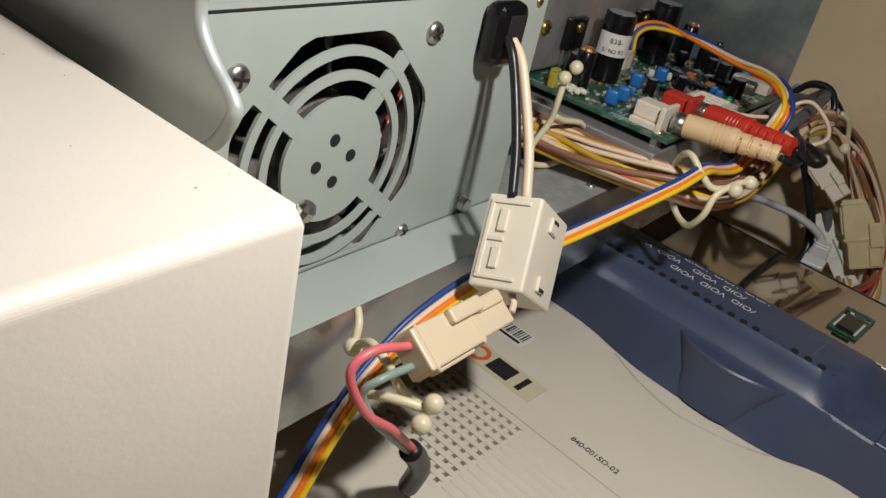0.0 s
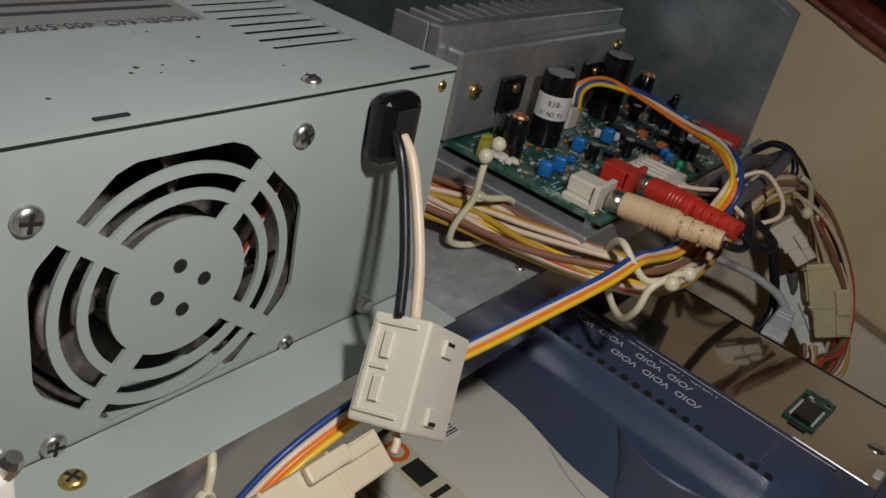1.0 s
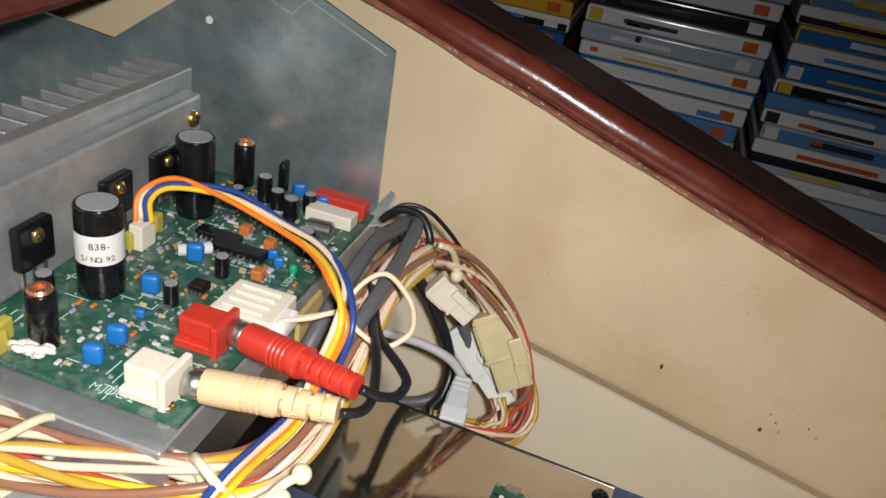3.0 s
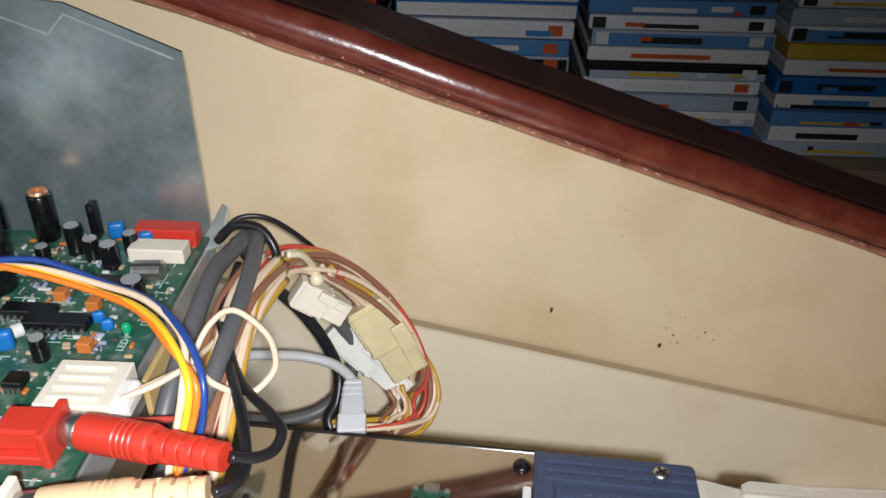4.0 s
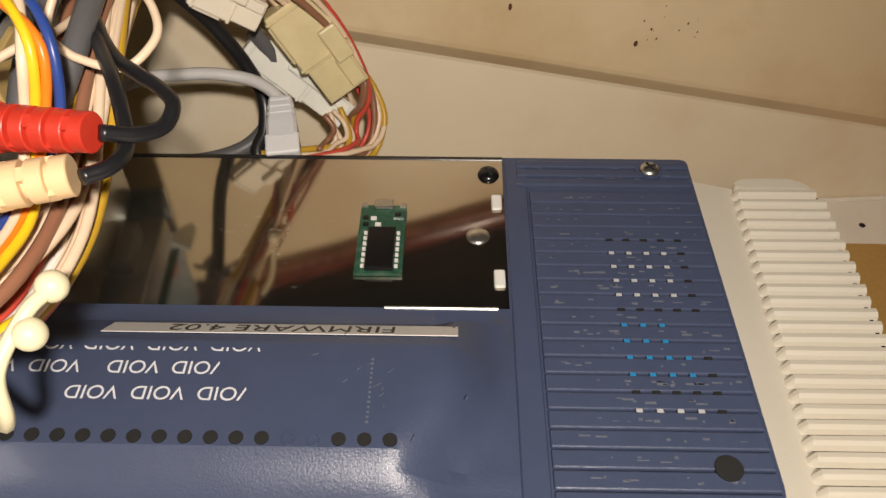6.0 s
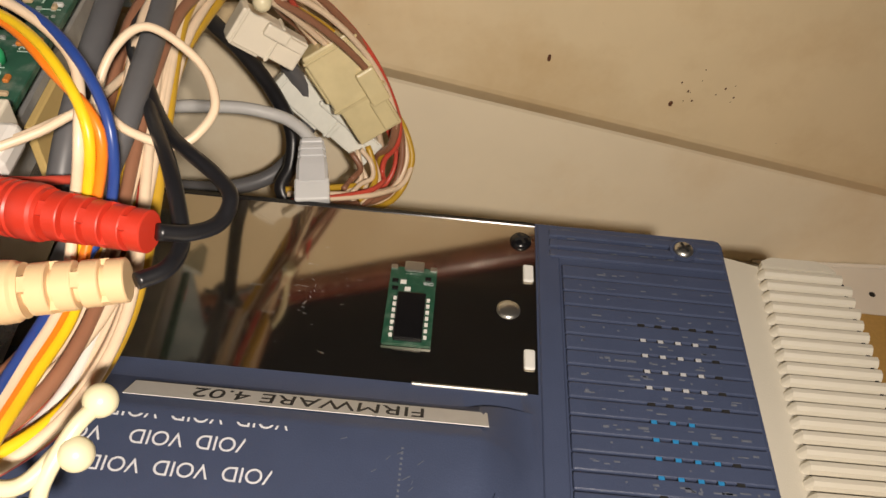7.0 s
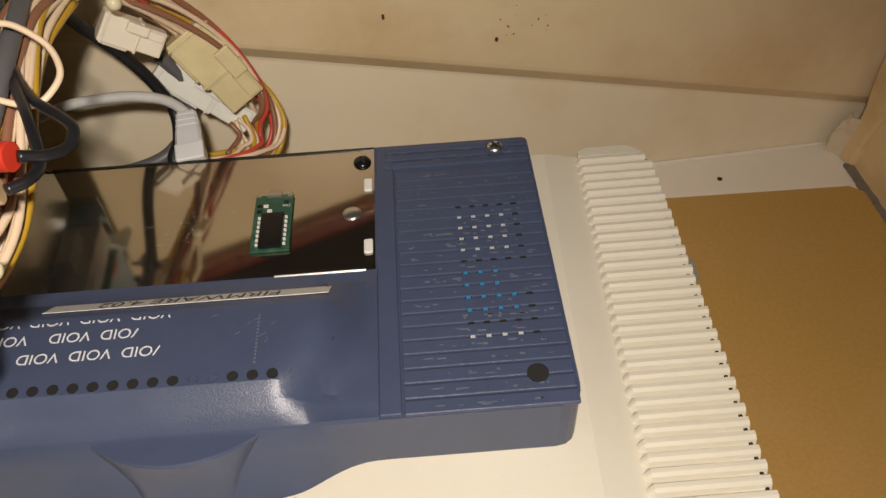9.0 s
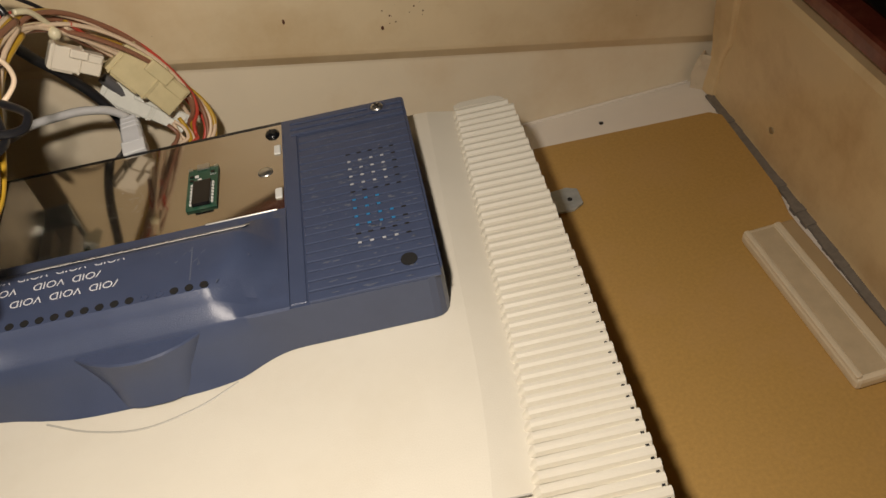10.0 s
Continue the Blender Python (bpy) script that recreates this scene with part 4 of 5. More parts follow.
can(-0.1715, 0.3655, 0.0077, 0.0335, True)
can(-0.1765, 0.4310, 0.0077, 0.0335)
for x, y, r, h in ((-0.147, 0.3690, 0.0026, 0.0085), (-0.1420, 0.3935, 0.0027, 0.0085), (-0.181, 0.350, 0.0030, 0.0115), (-0.150, 0.452, 0.0030, 0.009), (-0.158, 0.456, 0.0032, 0.012), (-0.141, 0.447, 0.0034, 0.010), (-0.137, 0.457, 0.0028, 0.009), (-0.166, 0.447, 0.0026, 0.008), (-0.124, 0.4250, 0.0040, 0.010)):
    can(x, y, r, h)
for x, y in ((-0.1665, 0.3320), (-0.1735, 0.4660)):
    c = part("coil", lathe([(0.0044, 0), (0.0044, 0.0190), (0.0038, 0.0196), (0.0030, 0.0186)], (x, y, TOP), (0, 0, 1), 24), BLK, amp, "black coil with bare copper top", smooth=True)
    part("winding", lathe([(0.0037, 0), (0.0038, 0.0016), (0.0033, 0.0024), (0.0018, 0.0024), (0.0014, 0)], (x, y, TOP + 0.0184), (0, 0, 1), 20), CU, c, "bare copper winding")
bm = bmesh.new()
rng = random.Random(41)
for dx, dy, r in [(rng.gauss(0, 0.0026), rng.gauss(0, 0.0014), rng.uniform(0.0008, 0.0026)) for k in range(44)]:
    bmesh.ops.create_icosphere(bm, subdivisions=1, radius=r, matrix=Matrix.Translation((-0.1665 + dx, 0.3270 + dy, TOP + 0.0010 + rng.uniform(0, 0.0016))) @ Matrix.Rotation(rng.uniform(0, 3), 4, "X") @ Matrix.Diagonal((1.3, 0.8, 0.6, 1)))
part("glue_blob", bm, mat("glue", (0.72, 0.68, 0.58), 0.5), amp, "dried cream glue", smooth=True)
for x, y in ((-0.178, 0.3285), (-0.1745, 0.3225), (-0.1795, 0.3930), (-0.176, 0.343), (-0.180, 0.409)):
    part("film_capacitor", box(x - 0.0018, x + 0.0018, y - 0.0026, y + 0.0026, TOP, TOP + 0.0075, 0.0008, 2), YEL, amp, smooth=False)
for x, y, r in ((-0.1475, 0.3300, 0.0031), (-0.1475, 0.3410, 0.0031), (-0.1555, 0.3700, 0.0032), (-0.1545, 0.3960, 0.0032), (-0.1265, 0.4080, 0.0020), (-0.131, 0.4120, 0.0020), (-0.146, 0.4660, 0.0030), (-0.150, 0.3560, 0.0016), (-0.1330, 0.462, 0.0026)):
    bm = box(-r, r, -0.62 * r, 0.62 * r, 0.0010, 2.7 * r, 0.5 * r, 3, m=Matrix.Translation((x, y, TOP)) @ Matrix.Rotation(0.35, 4, "Z"))
    part("disc_capacitor", bm, BLUE, amp, smooth=True)


def chip_at(x, y, L, W, turn=0.0, n=8):
    m = Matrix.Translation((x, y, TOP)) @ Matrix.Rotation(turn, 4, "Z")
    c = part("chip", box(-L / 2, L / 2, -W / 2, W / 2, 0.0008, 0.0040, 0.0004, 1, m=m), BLK, amp)
    bm = bmesh.new()
    for k in range(n):
        for s in (-1, 1):
            box(-L / 2 + L * (k + 0.5) / n - 0.0004, -L / 2 + L * (k + 0.5) / n + 0.0004, s * W / 2 - 0.0007, s * W / 2 + 0.0007, 0, 0.0022, into=bm, m=m)
    part("pins", bm, STEEL, c)


chip_at(-0.1440, 0.4095, 0.0220, 0.0066)
chip_at(-0.1560, 0.4150, 0.0180, 0.0060)
chip_at(-0.1430, 0.3800, 0.0060, 0.0060, 0.0, 4)
chip_at(-0.1350, 0.4330, 0.0140, 0.0060)
part("driver_transistor", box(-0.1560, -0.1530, 0.4640, 0.4700, TOP, TOP + 0.016, 0.0012, 2), BLK, amp)
rng = random.Random(23)
cols = [mat("resistor_%d" % k, c, 0.45) for k, c in enumerate(((0.45, 0.33, 0.2), (0.05, 0.05, 0.05), (0.5, 0.16, 0.03), (0.55, 0.55, 0.52), (0.30, 0.30, 0.42)))]
meshes = [mesh_of("resistor", box(-0.0013, 0.0013, -0.0007, 0.0007, 0, 0.0011, 0.0003, 1), c) for c in cols]
for k in range(240):
    x, y = rng.uniform(-0.183, -0.114), rng.uniform(0.3235, 0.468)
    if math.hypot(x + 0.1715, y - 0.3655) < 0.010 or math.hypot(x + 0.1765, y - 0.431) < 0.010 or (x > -0.137 and y < 0.392):
        continue
    piece("resistor", meshes[k % 5], pcb, (x, y, TOP), Matrix.Rotation(rng.choice((0, math.pi / 2)), 3, "Z"))
part("fuse", lathe([(0.0021, 0), (0.0023, 0.0005), (0.0023, 0.003), (0.0019, 0.0032), (0.0019, 0.009), (0.0023, 0.0092), (0.0023, 0.012), (0.0021, 0.0125)], (-0.1620, 0.3960, TOP + 0.0032), (0.75, 0.65, 0), 14), mat("fuse_glass", (0.6, 0.6, 0.58), 0.2), amp)
bm = bmesh.new()
rng = random.Random(77)
for k in range(420):
    x, y = rng.uniform(-0.186, -0.114), rng.uniform(0.3225, 0.4695)
    if math.hypot(x + 0.1715, y - 0.3655) < 0.0085 or math.hypot(x + 0.1765, y - 0.431) < 0.0085:
        continue
    w, h = rng.uniform(0.0002, 0.0007), rng.uniform(0.0002, 0.0007)
    box(x - w, x + w, y - h, y + h, TOP - 0.0001, TOP + rng.uniform(0.0002, 0.0009), into=bm)
sj = part("solder_joints", bm, mat("solder", (0.62, 0.64, 0.60), 0.3, metal=0.6, vary=0.2, scale=600), pcb)
sj["kind"] = "stuff"
SILK = mat("silkscreen", (0.45, 0.60, 0.52), 0.5)
bm = bmesh.new()
for k in range(110):
    x, y = rng.uniform(-0.190, -0.116), rng.uniform(0.322, 0.468)
    w, h = rng.uniform(0.001, 0.005), 0.00022
    a = (w, h) if k % 2 else (h, w)
    box(x - a[0], x + a[0], y - a[1], y + a[1], TOP, TOP + 0.00006, into=bm)
part("silkscreen", bm, SILK, pcb)
lettering("board_text", "M.JDC-2", 0.0042, SILK, pcb, (-0.143, 0.3212, TOP + 0.0001), (1, 0, 0), (0, 1, 0))
lettering("board_text", "LED1", 0.0036, SILK, pcb, (-0.1185, 0.3985, TOP + 0.0001), (0, 1, 0), (-1, 0, 0))
lettering("board_text", "J3", 0.0036, SILK, pcb, (-0.1155, 0.4120, TOP + 0.0001), (0, 1, 0), (-1, 0, 0))
part("indicator", lathe([(0.0017, 0), (0.0017, 0.0025), (0.0012, 0.0038), (0.0004, 0.0042)], (-0.1205, 0.4080, TOP), (0, 0, 1), 14), mat("green_led", (0.02, 0.30, 0.12), 0.2), amp, smooth=True)
for x, y in ((-0.130, 0.3985), (-0.1365, 0.4205), (-0.150, 0.4255)):
    part("pot", box(x - 0.0022, x + 0.0022, y - 0.0022, y + 0.0022, TOP, TOP + 0.004, 0.0004, 1), cols[2], amp)

# phono jacks and the board connectors
RED = mat("red_plastic", (0.52, 0.035, 0.018), 0.42, vary=0.12, scale=150, bump=0.05)
PEACH = mat("peach_plastic", (0.68, 0.48, 0.27), 0.42, vary=0.06, scale=150, bump=0.05)
for y, m_, nm_ in ((0.3295, CONN, "phono_jack"), (0.3570, RED, "phono_jack")):
    j = part(nm_, box(-0.1335, -0.1190, y - 0.0075, y + 0.0062, TOP, TOP + 0.0030, 0.0004, 1), m_, amp)
    part("jack_face", box(-0.1205, -0.1180, y - 0.0080, y + 0.0068, TOP - 0.0006, TOP + 0.0115, 0.0006, 2), m_, j)
    part("jack_block", box(-0.1335, -0.1205, y - 0.0050, y + 0.0050, TOP + 0.0030, TOP + 0.0100, 0.0008, 2), m_, j)
bm = box(-0.1300, -0.1080, 0.3650, 0.3850, TOP, TOP + 0.0075, 0.0006, 2)
wc = part("white_connector", bm, CONN, amp, "cream plastic board connector")
for k in range(4):
    part("latch", box(-0.1270, -0.1120, 0.3672 + 0.0044 * k, 0.3690 + 0.0044 * k, TOP + 0.0075, TOP + 0.0086, 0.0003, 1), CONN, wc)
part("glue_cap", box(-0.1110, -0.1035, 0.3655, 0.3790, TOP + 0.0005, TOP + 0.0070, 0.002, 2), PAPER, wc)
part("ribbon_socket", box(-0.1800, -0.1745, 0.3920, 0.4010, TOP, TOP + 0.0105, 0.0006, 2), CONN, amp)
part("far_jack", box(-0.1380, -0.1140, 0.4620, 0.4700, TOP, TOP + 0.0075, 0.0006, 2), RED, amp)
part("far_jack", box(-0.1360, -0.1150, 0.4500, 0.4585, TOP, TOP + 0.0060, 0.0006, 2), CONN, amp)
part("far_plug", lathe([(0.0035, 0), (0.0038, 0.001), (0.0038, 0.010), (0.0028, 0.011)], (-0.1290, 0.4380, TOP + 0.0045), (1, 0.1, 0), 18), STEEL, amp)
part("pad", box(-0.1095, -0.1075, 0.3880, 0.4080, 0.1640, 0.1830, 0.0004, 1), mat("tan_card", (0.48, 0.34, 0.13), 0.6), amp)

# ---- phono plugs ----
def phono_plug(a, b, material, label):
    a, b = Vector(a), Vector(b)
    L = (b - a).length
    p = thing("phono_plug", a, label, "plug", "phono plugs")
    d = b - a
    prof = [(0.0040, 0), (0.0052, 0.0006), (0.0054, 0.004), (0.0054, 0.012)]
    for k in range(4):
        prof += [(0.0054, 0.0125 + 0.0018 * k), (0.0051, 0.0129 + 0.0018 * k), (0.0053, 0.0134 + 0.0018 * k)]
    prof += [(0.0055, 0.0205), (0.0053, 0.0225), (0.0048, 0.0230), (0.0048, 0.0240)]
    n = int((L - 0.0240) / 0.0036)
    pitch = (L - 0.0240) / n
    slots = []
    for k in range(n):
        h, r = 0.0240 + pitch * k, 0.0047 - 0.0008 * (k + 1) / n
        prof += [(r, h), (0.0030, h + 0.0001), (0.0030, h + 0.0010), (r, h + 0.0011), (r, h + pitch - 0.0002)]
        slots.append((h, r))
    prof += [(0.0036, L)]
    sleeve = part("sleeve", lathe(prof, a, d, 28), material, p, smooth=True, sharp=30)
    z = d.normalized()
    x = Vector((0, 1, 0)).cross(z).normalized()
    q = Matrix((x, z.cross(x), z)).transposed().to_4x4()
    q.translation = a
    for k, (h, r) in enumerate(slots):
        for s in (0, math.pi):
            w = q @ Matrix.Rotation(0.5 + s + (math.pi / 2 if k % 2 else 0), 4, "Z")
            part("bridge", box(r - 0.0018, r - 0.0001, -0.0013, 0.0013, h - 0.0003, h + 0.0014, m=w), material, sleeve)
    part("collar", lathe([(0.0042, 0), (0.0047, 0.0004), (0.0047, 0.0052), (0.0042, 0.0056)], a - d.normalized() * 0.0052, d, 24), STEEL, p, "nickel-plated collar", smooth=True)
    return p


phono_plug((-0.1120, 0.3575, 0.1915), (-0.0700, 0.3465, 0.1955), RED, "red plastic phono plug pushed into the amplifier jack")
phono_plug((-0.1120, 0.3315, 0.1910), (-0.0720, 0.3375, 0.1930), PEACH, "peach plastic phono plug pushed into the amplifier jack")

# ---- wires ----
W = {k: mat("wire_" + k, c, r, vary=0.1, scale=300) for k, c, r in (("cream", (0.72, 0.56, 0.40), 0.38), ("orange", (0.80, 0.20, 0.015), 0.35), ("yellow", (0.78, 0.50, 0.02), 0.35), ("blue", (0.02, 0.055, 0.24), 0.35), ("brown", (0.26, 0.12, 0.07), 0.4), ("red", (0.55, 0.07, 0.045), 0.4), ("mustard", (0.50, 0.30, 0.03), 0.4), ("black", (0.012, 0.012, 0.014), 0.35), ("grey", (0.10, 0.10, 0.105), 0.45), ("pale_grey", (0.48, 0.48, 0.47), 0.4), ("pink", (0.72, 0.16, 0.18), 0.35), ("sage", (0.25, 0.33, 0.28), 0.4), ("white", (0.75, 0.72, 0.66), 0.4))}
NYL = mat("nylon_tie", (0.68, 0.62, 0.42), 0.35, vary=0.05, scale=100)


def bundle(ob, path, colours, radius, spread, seed, twist=0.6, stripe=0.0):
    """Parallel wires along one path; spread(t) gives half width and half height of the bundle."""
    rng = random.Random(seed)
    pts = smooth_path(path, 4)
    n = len(pts)
    for i, c in enumerate(colours):
        a0 = 2 * math.pi * (i + rng.uniform(-0.2, 0.2)) / len(colours)
        q = math.sqrt(rng.uniform(0.25, 1.0))
        ph = rng.uniform(0, 6)
        line = []
        for k, p in enumerate(pts):
            t = k / (n - 1)
            d = (pts[min(k + 1, n - 1)] - pts[max(k - 1, 0)]).normalized()
            side = d.cross(Vector((0.05, 0.02, 1))).normalized()
            up = side.cross(d)
            w, h = spread(t)
            a = a0 + twist * math.sin(2.2 * t * math.pi + ph) * 0.5
            line.append(p + side * (w * q * math.cos(a)) + up * (h * q * math.sin(a)))
        part("wire", tube(line[::2] + ([line[-1]] if (n - 1) % 2 else []), radius * (1.2 if c in ("mustard", "brown") else 1.0), 8, 4), W[c], ob, c.replace("_", " ") + " insulated wire", smooth=True)


main = thing("wire_bundle", (-0.15, 0.31, 0.159), "thick bundle of cream, mustard, brown and red wires", "wire bundle")
MAIN = [(-0.235, 0.266, 0.171), (-0.205, 0.283, 0.171), (-0.180, 0.297, 0.171), (-0.158, 0.3045, 0.171), (-0.138, 0.3085, 0.1705), (-0.118, 0.3115, 0.1705), (-0.102, 0.3160, 0.1710), (-0.091, 0.3290, 0.1690), (-0.0865, 0.350, 0.1680), (-0.0860, 0.372, 0.1735), (-0.0865, 0.398, 0.1820), (-0.0865, 0.424, 0.1870), (-0.0830, 0.449, 0.1860)]
bundle(main, MAIN, ["cream", "mustard", "cream", "brown", "cream", "cream", "mustard", "cream", "red", "cream", "brown", "cream", "mustard", "cream", "yellow", "cream", "brown", "cream", "red", "cream", "white", "cream", "mustard", "cream", "red", "cream", "yellow"], 0.00125, lambda t: ((0.0130, 0.0065) if t < 0.3 else (0.0130 - 0.0055 * ease(0.3, 0.5, t), 0.0060 + 0.001 * ease(0.3, 0.5, t))), 3, 1.3)
loop = thing("wire_harness", (-0.04, 0.47, 0.05), "loop of brown, mustard, red and cream wires hanging by the wall", "wire harness")
LOOP = [(-0.0845, 0.4460, 0.1860), (-0.0780, 0.4620, 0.1820), (-0.0670, 0.4760, 0.1710), (-0.0540, 0.4870, 0.1530), (-0.0410, 0.4940, 0.1310), (-0.0310, 0.4970, 0.1060), (-0.0280, 0.4950, 0.0890), (-0.0310, 0.4880, 0.0790), (-0.0400, 0.4770, 0.0820), (-0.0680, 0.4660, 0.0880)]
bundle(loop, LOOP, ["cream", "brown", "mustard", "red", "cream", "brown", "cream", "mustard", "cream", "red", "cream", "brown"], 0.0011, lambda t: (0.0058 + 0.002 * math.sin(math.pi * t), 0.0055), 5, 1.6)
CONY = mat("old_nylon", (0.84, 0.72, 0.42), 0.25, vary=0.2, scale=90, trans=0.30, bump=0.15)
CONG = mat("clear_nylon", (0.86, 0.87, 0.79), 0.2, vary=0.15, scale=110, trans=0.15, bump=0.3)


def housing(name, a, b, w, h, material, label, category, nrm=(0, -1, 0)):
    """A connector shell from a to b with a raised rib, a collar and a latch."""
    a, b = Vector(a), Vector(b)
    x = (b - a).normalized()
    z = Vector(nrm)
    z = (z - x * z.dot(x)).normalized()
    y = z.cross(x)
    m = Matrix((x, y, z)).transposed().to_4x4()
    m.translation = a
    L = (b - a).length
    c = thing(name, (a + b) / 2, label, category)
    part("shell", box(0, L * 0.62, -w / 2, w / 2, -h / 2, h / 2, 0.0007, 2, m=m), material, c)
    part("collar", box(L * 0.6, L, -w * 0.44, w * 0.44, -h * 0.44, h * 0.44, 0.0007, 2, m=m), material, c)
    part("latch", box(L * 0.35, L * 0.70, w * 0.14, w * 0.50, h / 2 - 0.0003, h / 2 + 0.0024, 0.0008, 2, m=m), material, c)
    part("latch", box(L * 0.66, L * 0.97, w * 0.10, w * 0.40, h / 2 - 0.0010, h / 2 + 0.0008, 0.0006, 2, m=m), material, c)
    for k in (0.04, 0.56):
        part("rib", box(L * k, L * k + 0.0013, -w * 0.54, w * 0.54, -h * 0.54, h * 0.54, 0.0004, 1, m=m), material, c)
    part("key", box(L * 0.1, L * 0.5, -w * 0.5 - 0.0012, -w * 0.5 + 0.0002, -h * 0.2, h * 0.3, 0.0004, 1, m=m), material, c)
    return c


housing("connector", (-0.0540, 0.4920, 0.1420), (-0.0340, 0.4880, 0.1070), 0.0200, 0.0100, CONY, "yellowed nylon wire connector in the hanging loop", "connector", (0.2, -1, 0.3))
housing("connector", (-0.0720, 0.5020, 0.1200), (-0.0370, 0.4960, 0.0880), 0.0130, 0.0080, CONG, "milky translucent nylon wire connector", "connector", (0.1, -1, 0.4))
housing("connector", (-0.0820, 0.4800, 0.1560), (-0.0620, 0.4840, 0.1410), 0.0125, 0.0080, CONN, "cream nylon wire connector in the hanging loop", "connector", (0.1, -1, 0.3))

tail = thing("wire_tail", (-0.0440, 0.4740, 0.0840), "short fan of cream, brown and mustard wires below the milky connector", "wires")
bundle(tail, [(-0.0420, 0.4910, 0.0940), (-0.0380, 0.4840, 0.0850), (-0.0440, 0.4740, 0.0840)], ["cream", "brown", "cream", "mustard", "cream", "brown", "cream", "cream"], 0.0010, lambda t: (0.0062, 0.0028), 15, 0.5)
over = thing("wire_tail", (-0.0640, 0.4840, 0.1560), "red, mustard and cream wires entering the yellowed connector", "wires")
bundle(over, [(-0.0670, 0.4720, 0.1720), (-0.0640, 0.4840, 0.1570), (-0.0590, 0.4930, 0.1440), (-0.0530, 0.4980, 0.1320)], ["red", "mustard", "cream", "red", "brown", "cream"], 0.0010, lambda t: (0.0050, 0.0020), 19, 0.5)

ribbon = thing("ribbon_wires", (-0.10, 0.30, 0.159), "four-colour strip of cream, blue, orange and yellow wires", "wires")
RIB = [(-0.1770, 0.3970, 0.1960), (-0.1780, 0.4000, 0.2050), (-0.1690, 0.4050, 0.2105), (-0.1470, 0.4080, 0.2105), (-0.1220, 0.4010, 0.2085), (-0.1040, 0.3905, 0.2100), (-0.0900, 0.3760, 0.2095), (-0.0825, 0.3635, 0.2030), (-0.0850, 0.3570, 0.1885), (-0.0870, 0.3420, 0.1805), (-0.0890, 0.3250, 0.1815), (-0.0895, 0.3080, 0.1850), (-0.0920, 0.2900, 0.1810), (-0.0990, 0.2650, 0.1735), (-0.1060, 0.2400, 0.1665), (-0.1125, 0.2150, 0.1605), (-0.1150, 0.1940, 0.1560), (-0.1160, 0.1720, 0.1500), (-0.1160, 0.1570, 0.1420), (-0.1150, 0.1440, 0.1330), (-0.1140, 0.1330, 0.1220), (-0.1130, 0.1230, 0.1090), (-0.112, 0.108, 0.094)]
pts = [Vector(p) for p in RIB]
for i, c in enumerate(("blue", "cream", "orange", "yellow")):
    line = []
    for k, p in enumerate(pts):
        d = (pts[min(k + 1, len(pts) - 1)] - pts[max(k - 1, 0)]).normalized()
        eye_dir = Vector((0.35, -0.45, 0.75))
        side = d.cross(eye_dir).normalized()
        rank = {"orange": 0, "cream": 1, "blue": 2, "yellow": 3}[c] if k <= 2 else {"blue": 0, "cream": 1, "yellow": 2, "orange": 3}[c] if k <= 6 else {"blue": 0, "orange": 1, "yellow": 2, "cream": 3}[c] if k <= 8 else i
        s = (1.5 - rank) * (0.0019 if k <= 8 else -0.0012 if k < 16 else -0.0018)
        line.append(p - side * (s + (0.0008 * math.sin(k * 0.9 + i * 1.9) if 1 < k < 7 else 0.0)) + Vector((0, 0, (0.0009 if k < 9 else 0.0002) * math.sin(k * 1.3 + i * 2))))
    part("wire", tube(line, 0.00108, 8, 6), W[c], ribbon, c + " insulated wire", smooth=True)


def cord(name, path, r, colour, label, category="cable", n=10):
    return solo(name, tube(path, r, n, 8), W[colour], path[0], label, category, smooth=True)


cord("signal_cord", [(-0.0690, 0.3470, 0.1950), (-0.0640, 0.3500, 0.1920), (-0.0600, 0.3550, 0.1900), (-0.0590, 0.3610, 0.1910), (-0.0630, 0.3670, 0.1910), (-0.0690, 0.3730, 0.1910), (-0.0740, 0.3790, 0.1900), (-0.0790, 0.3870, 0.1900), (-0.0840, 0.3980, 0.1910), (-0.0910, 0.4150, 0.1890), (-0.0930, 0.4450, 0.1900)], 0.0016, "black", "thin black signal cord leaving the red plug")
cord("signal_cord", [(-0.0710, 0.3380, 0.1920), (-0.0670, 0.3420, 0.1910), (-0.0660, 0.3490, 0.1900), (-0.0680, 0.3570, 0.1920), (-0.0720, 0.3680, 0.1930), (-0.0790, 0.3840, 0.1910), (-0.0850, 0.4000, 0.1890), (-0.0940, 0.4300, 0.1860)], 0.0016, "black", "thin black signal cord leaving the peach plug")
cord("loop_wire", [(-0.1060, 0.3690, 0.1930), (-0.0985, 0.3745, 0.1935), (-0.0900, 0.3815, 0.1945), (-0.0822, 0.3780, 0.1918), (-0.0730, 0.3765, 0.1898), (-0.0675, 0.3808, 0.1918), (-0.0660, 0.3865, 0.1945), (-0.0705, 0.3945, 0.1985), (-0.0811, 0.3989, 0.2033), (-0.0885, 0.3955, 0.1990), (-0.0925, 0.3880, 0.1900), (-0.0940, 0.3780, 0.1780)], 0.0010, "cream", "thin cream wire bent into a loop", "wire", 8)
cord("lead_wire", [(-0.1050, 0.3740, 0.1910), (-0.0990, 0.3780, 0.1920), (-0.0930, 0.3890, 0.1900), (-0.0900, 0.4050, 0.1870)], 0.0010, "cream", "thin cream wire from the board connector", "wire", 8)
cord("lead_wire", [(-0.1080, 0.3660, 0.1880), (-0.1010, 0.3680, 0.1860), (-0.0960, 0.3720, 0.1830), (-0.0920, 0.3800, 0.1760)], 0.0010, "red", "thin red wire from the board connector", "wire", 8)
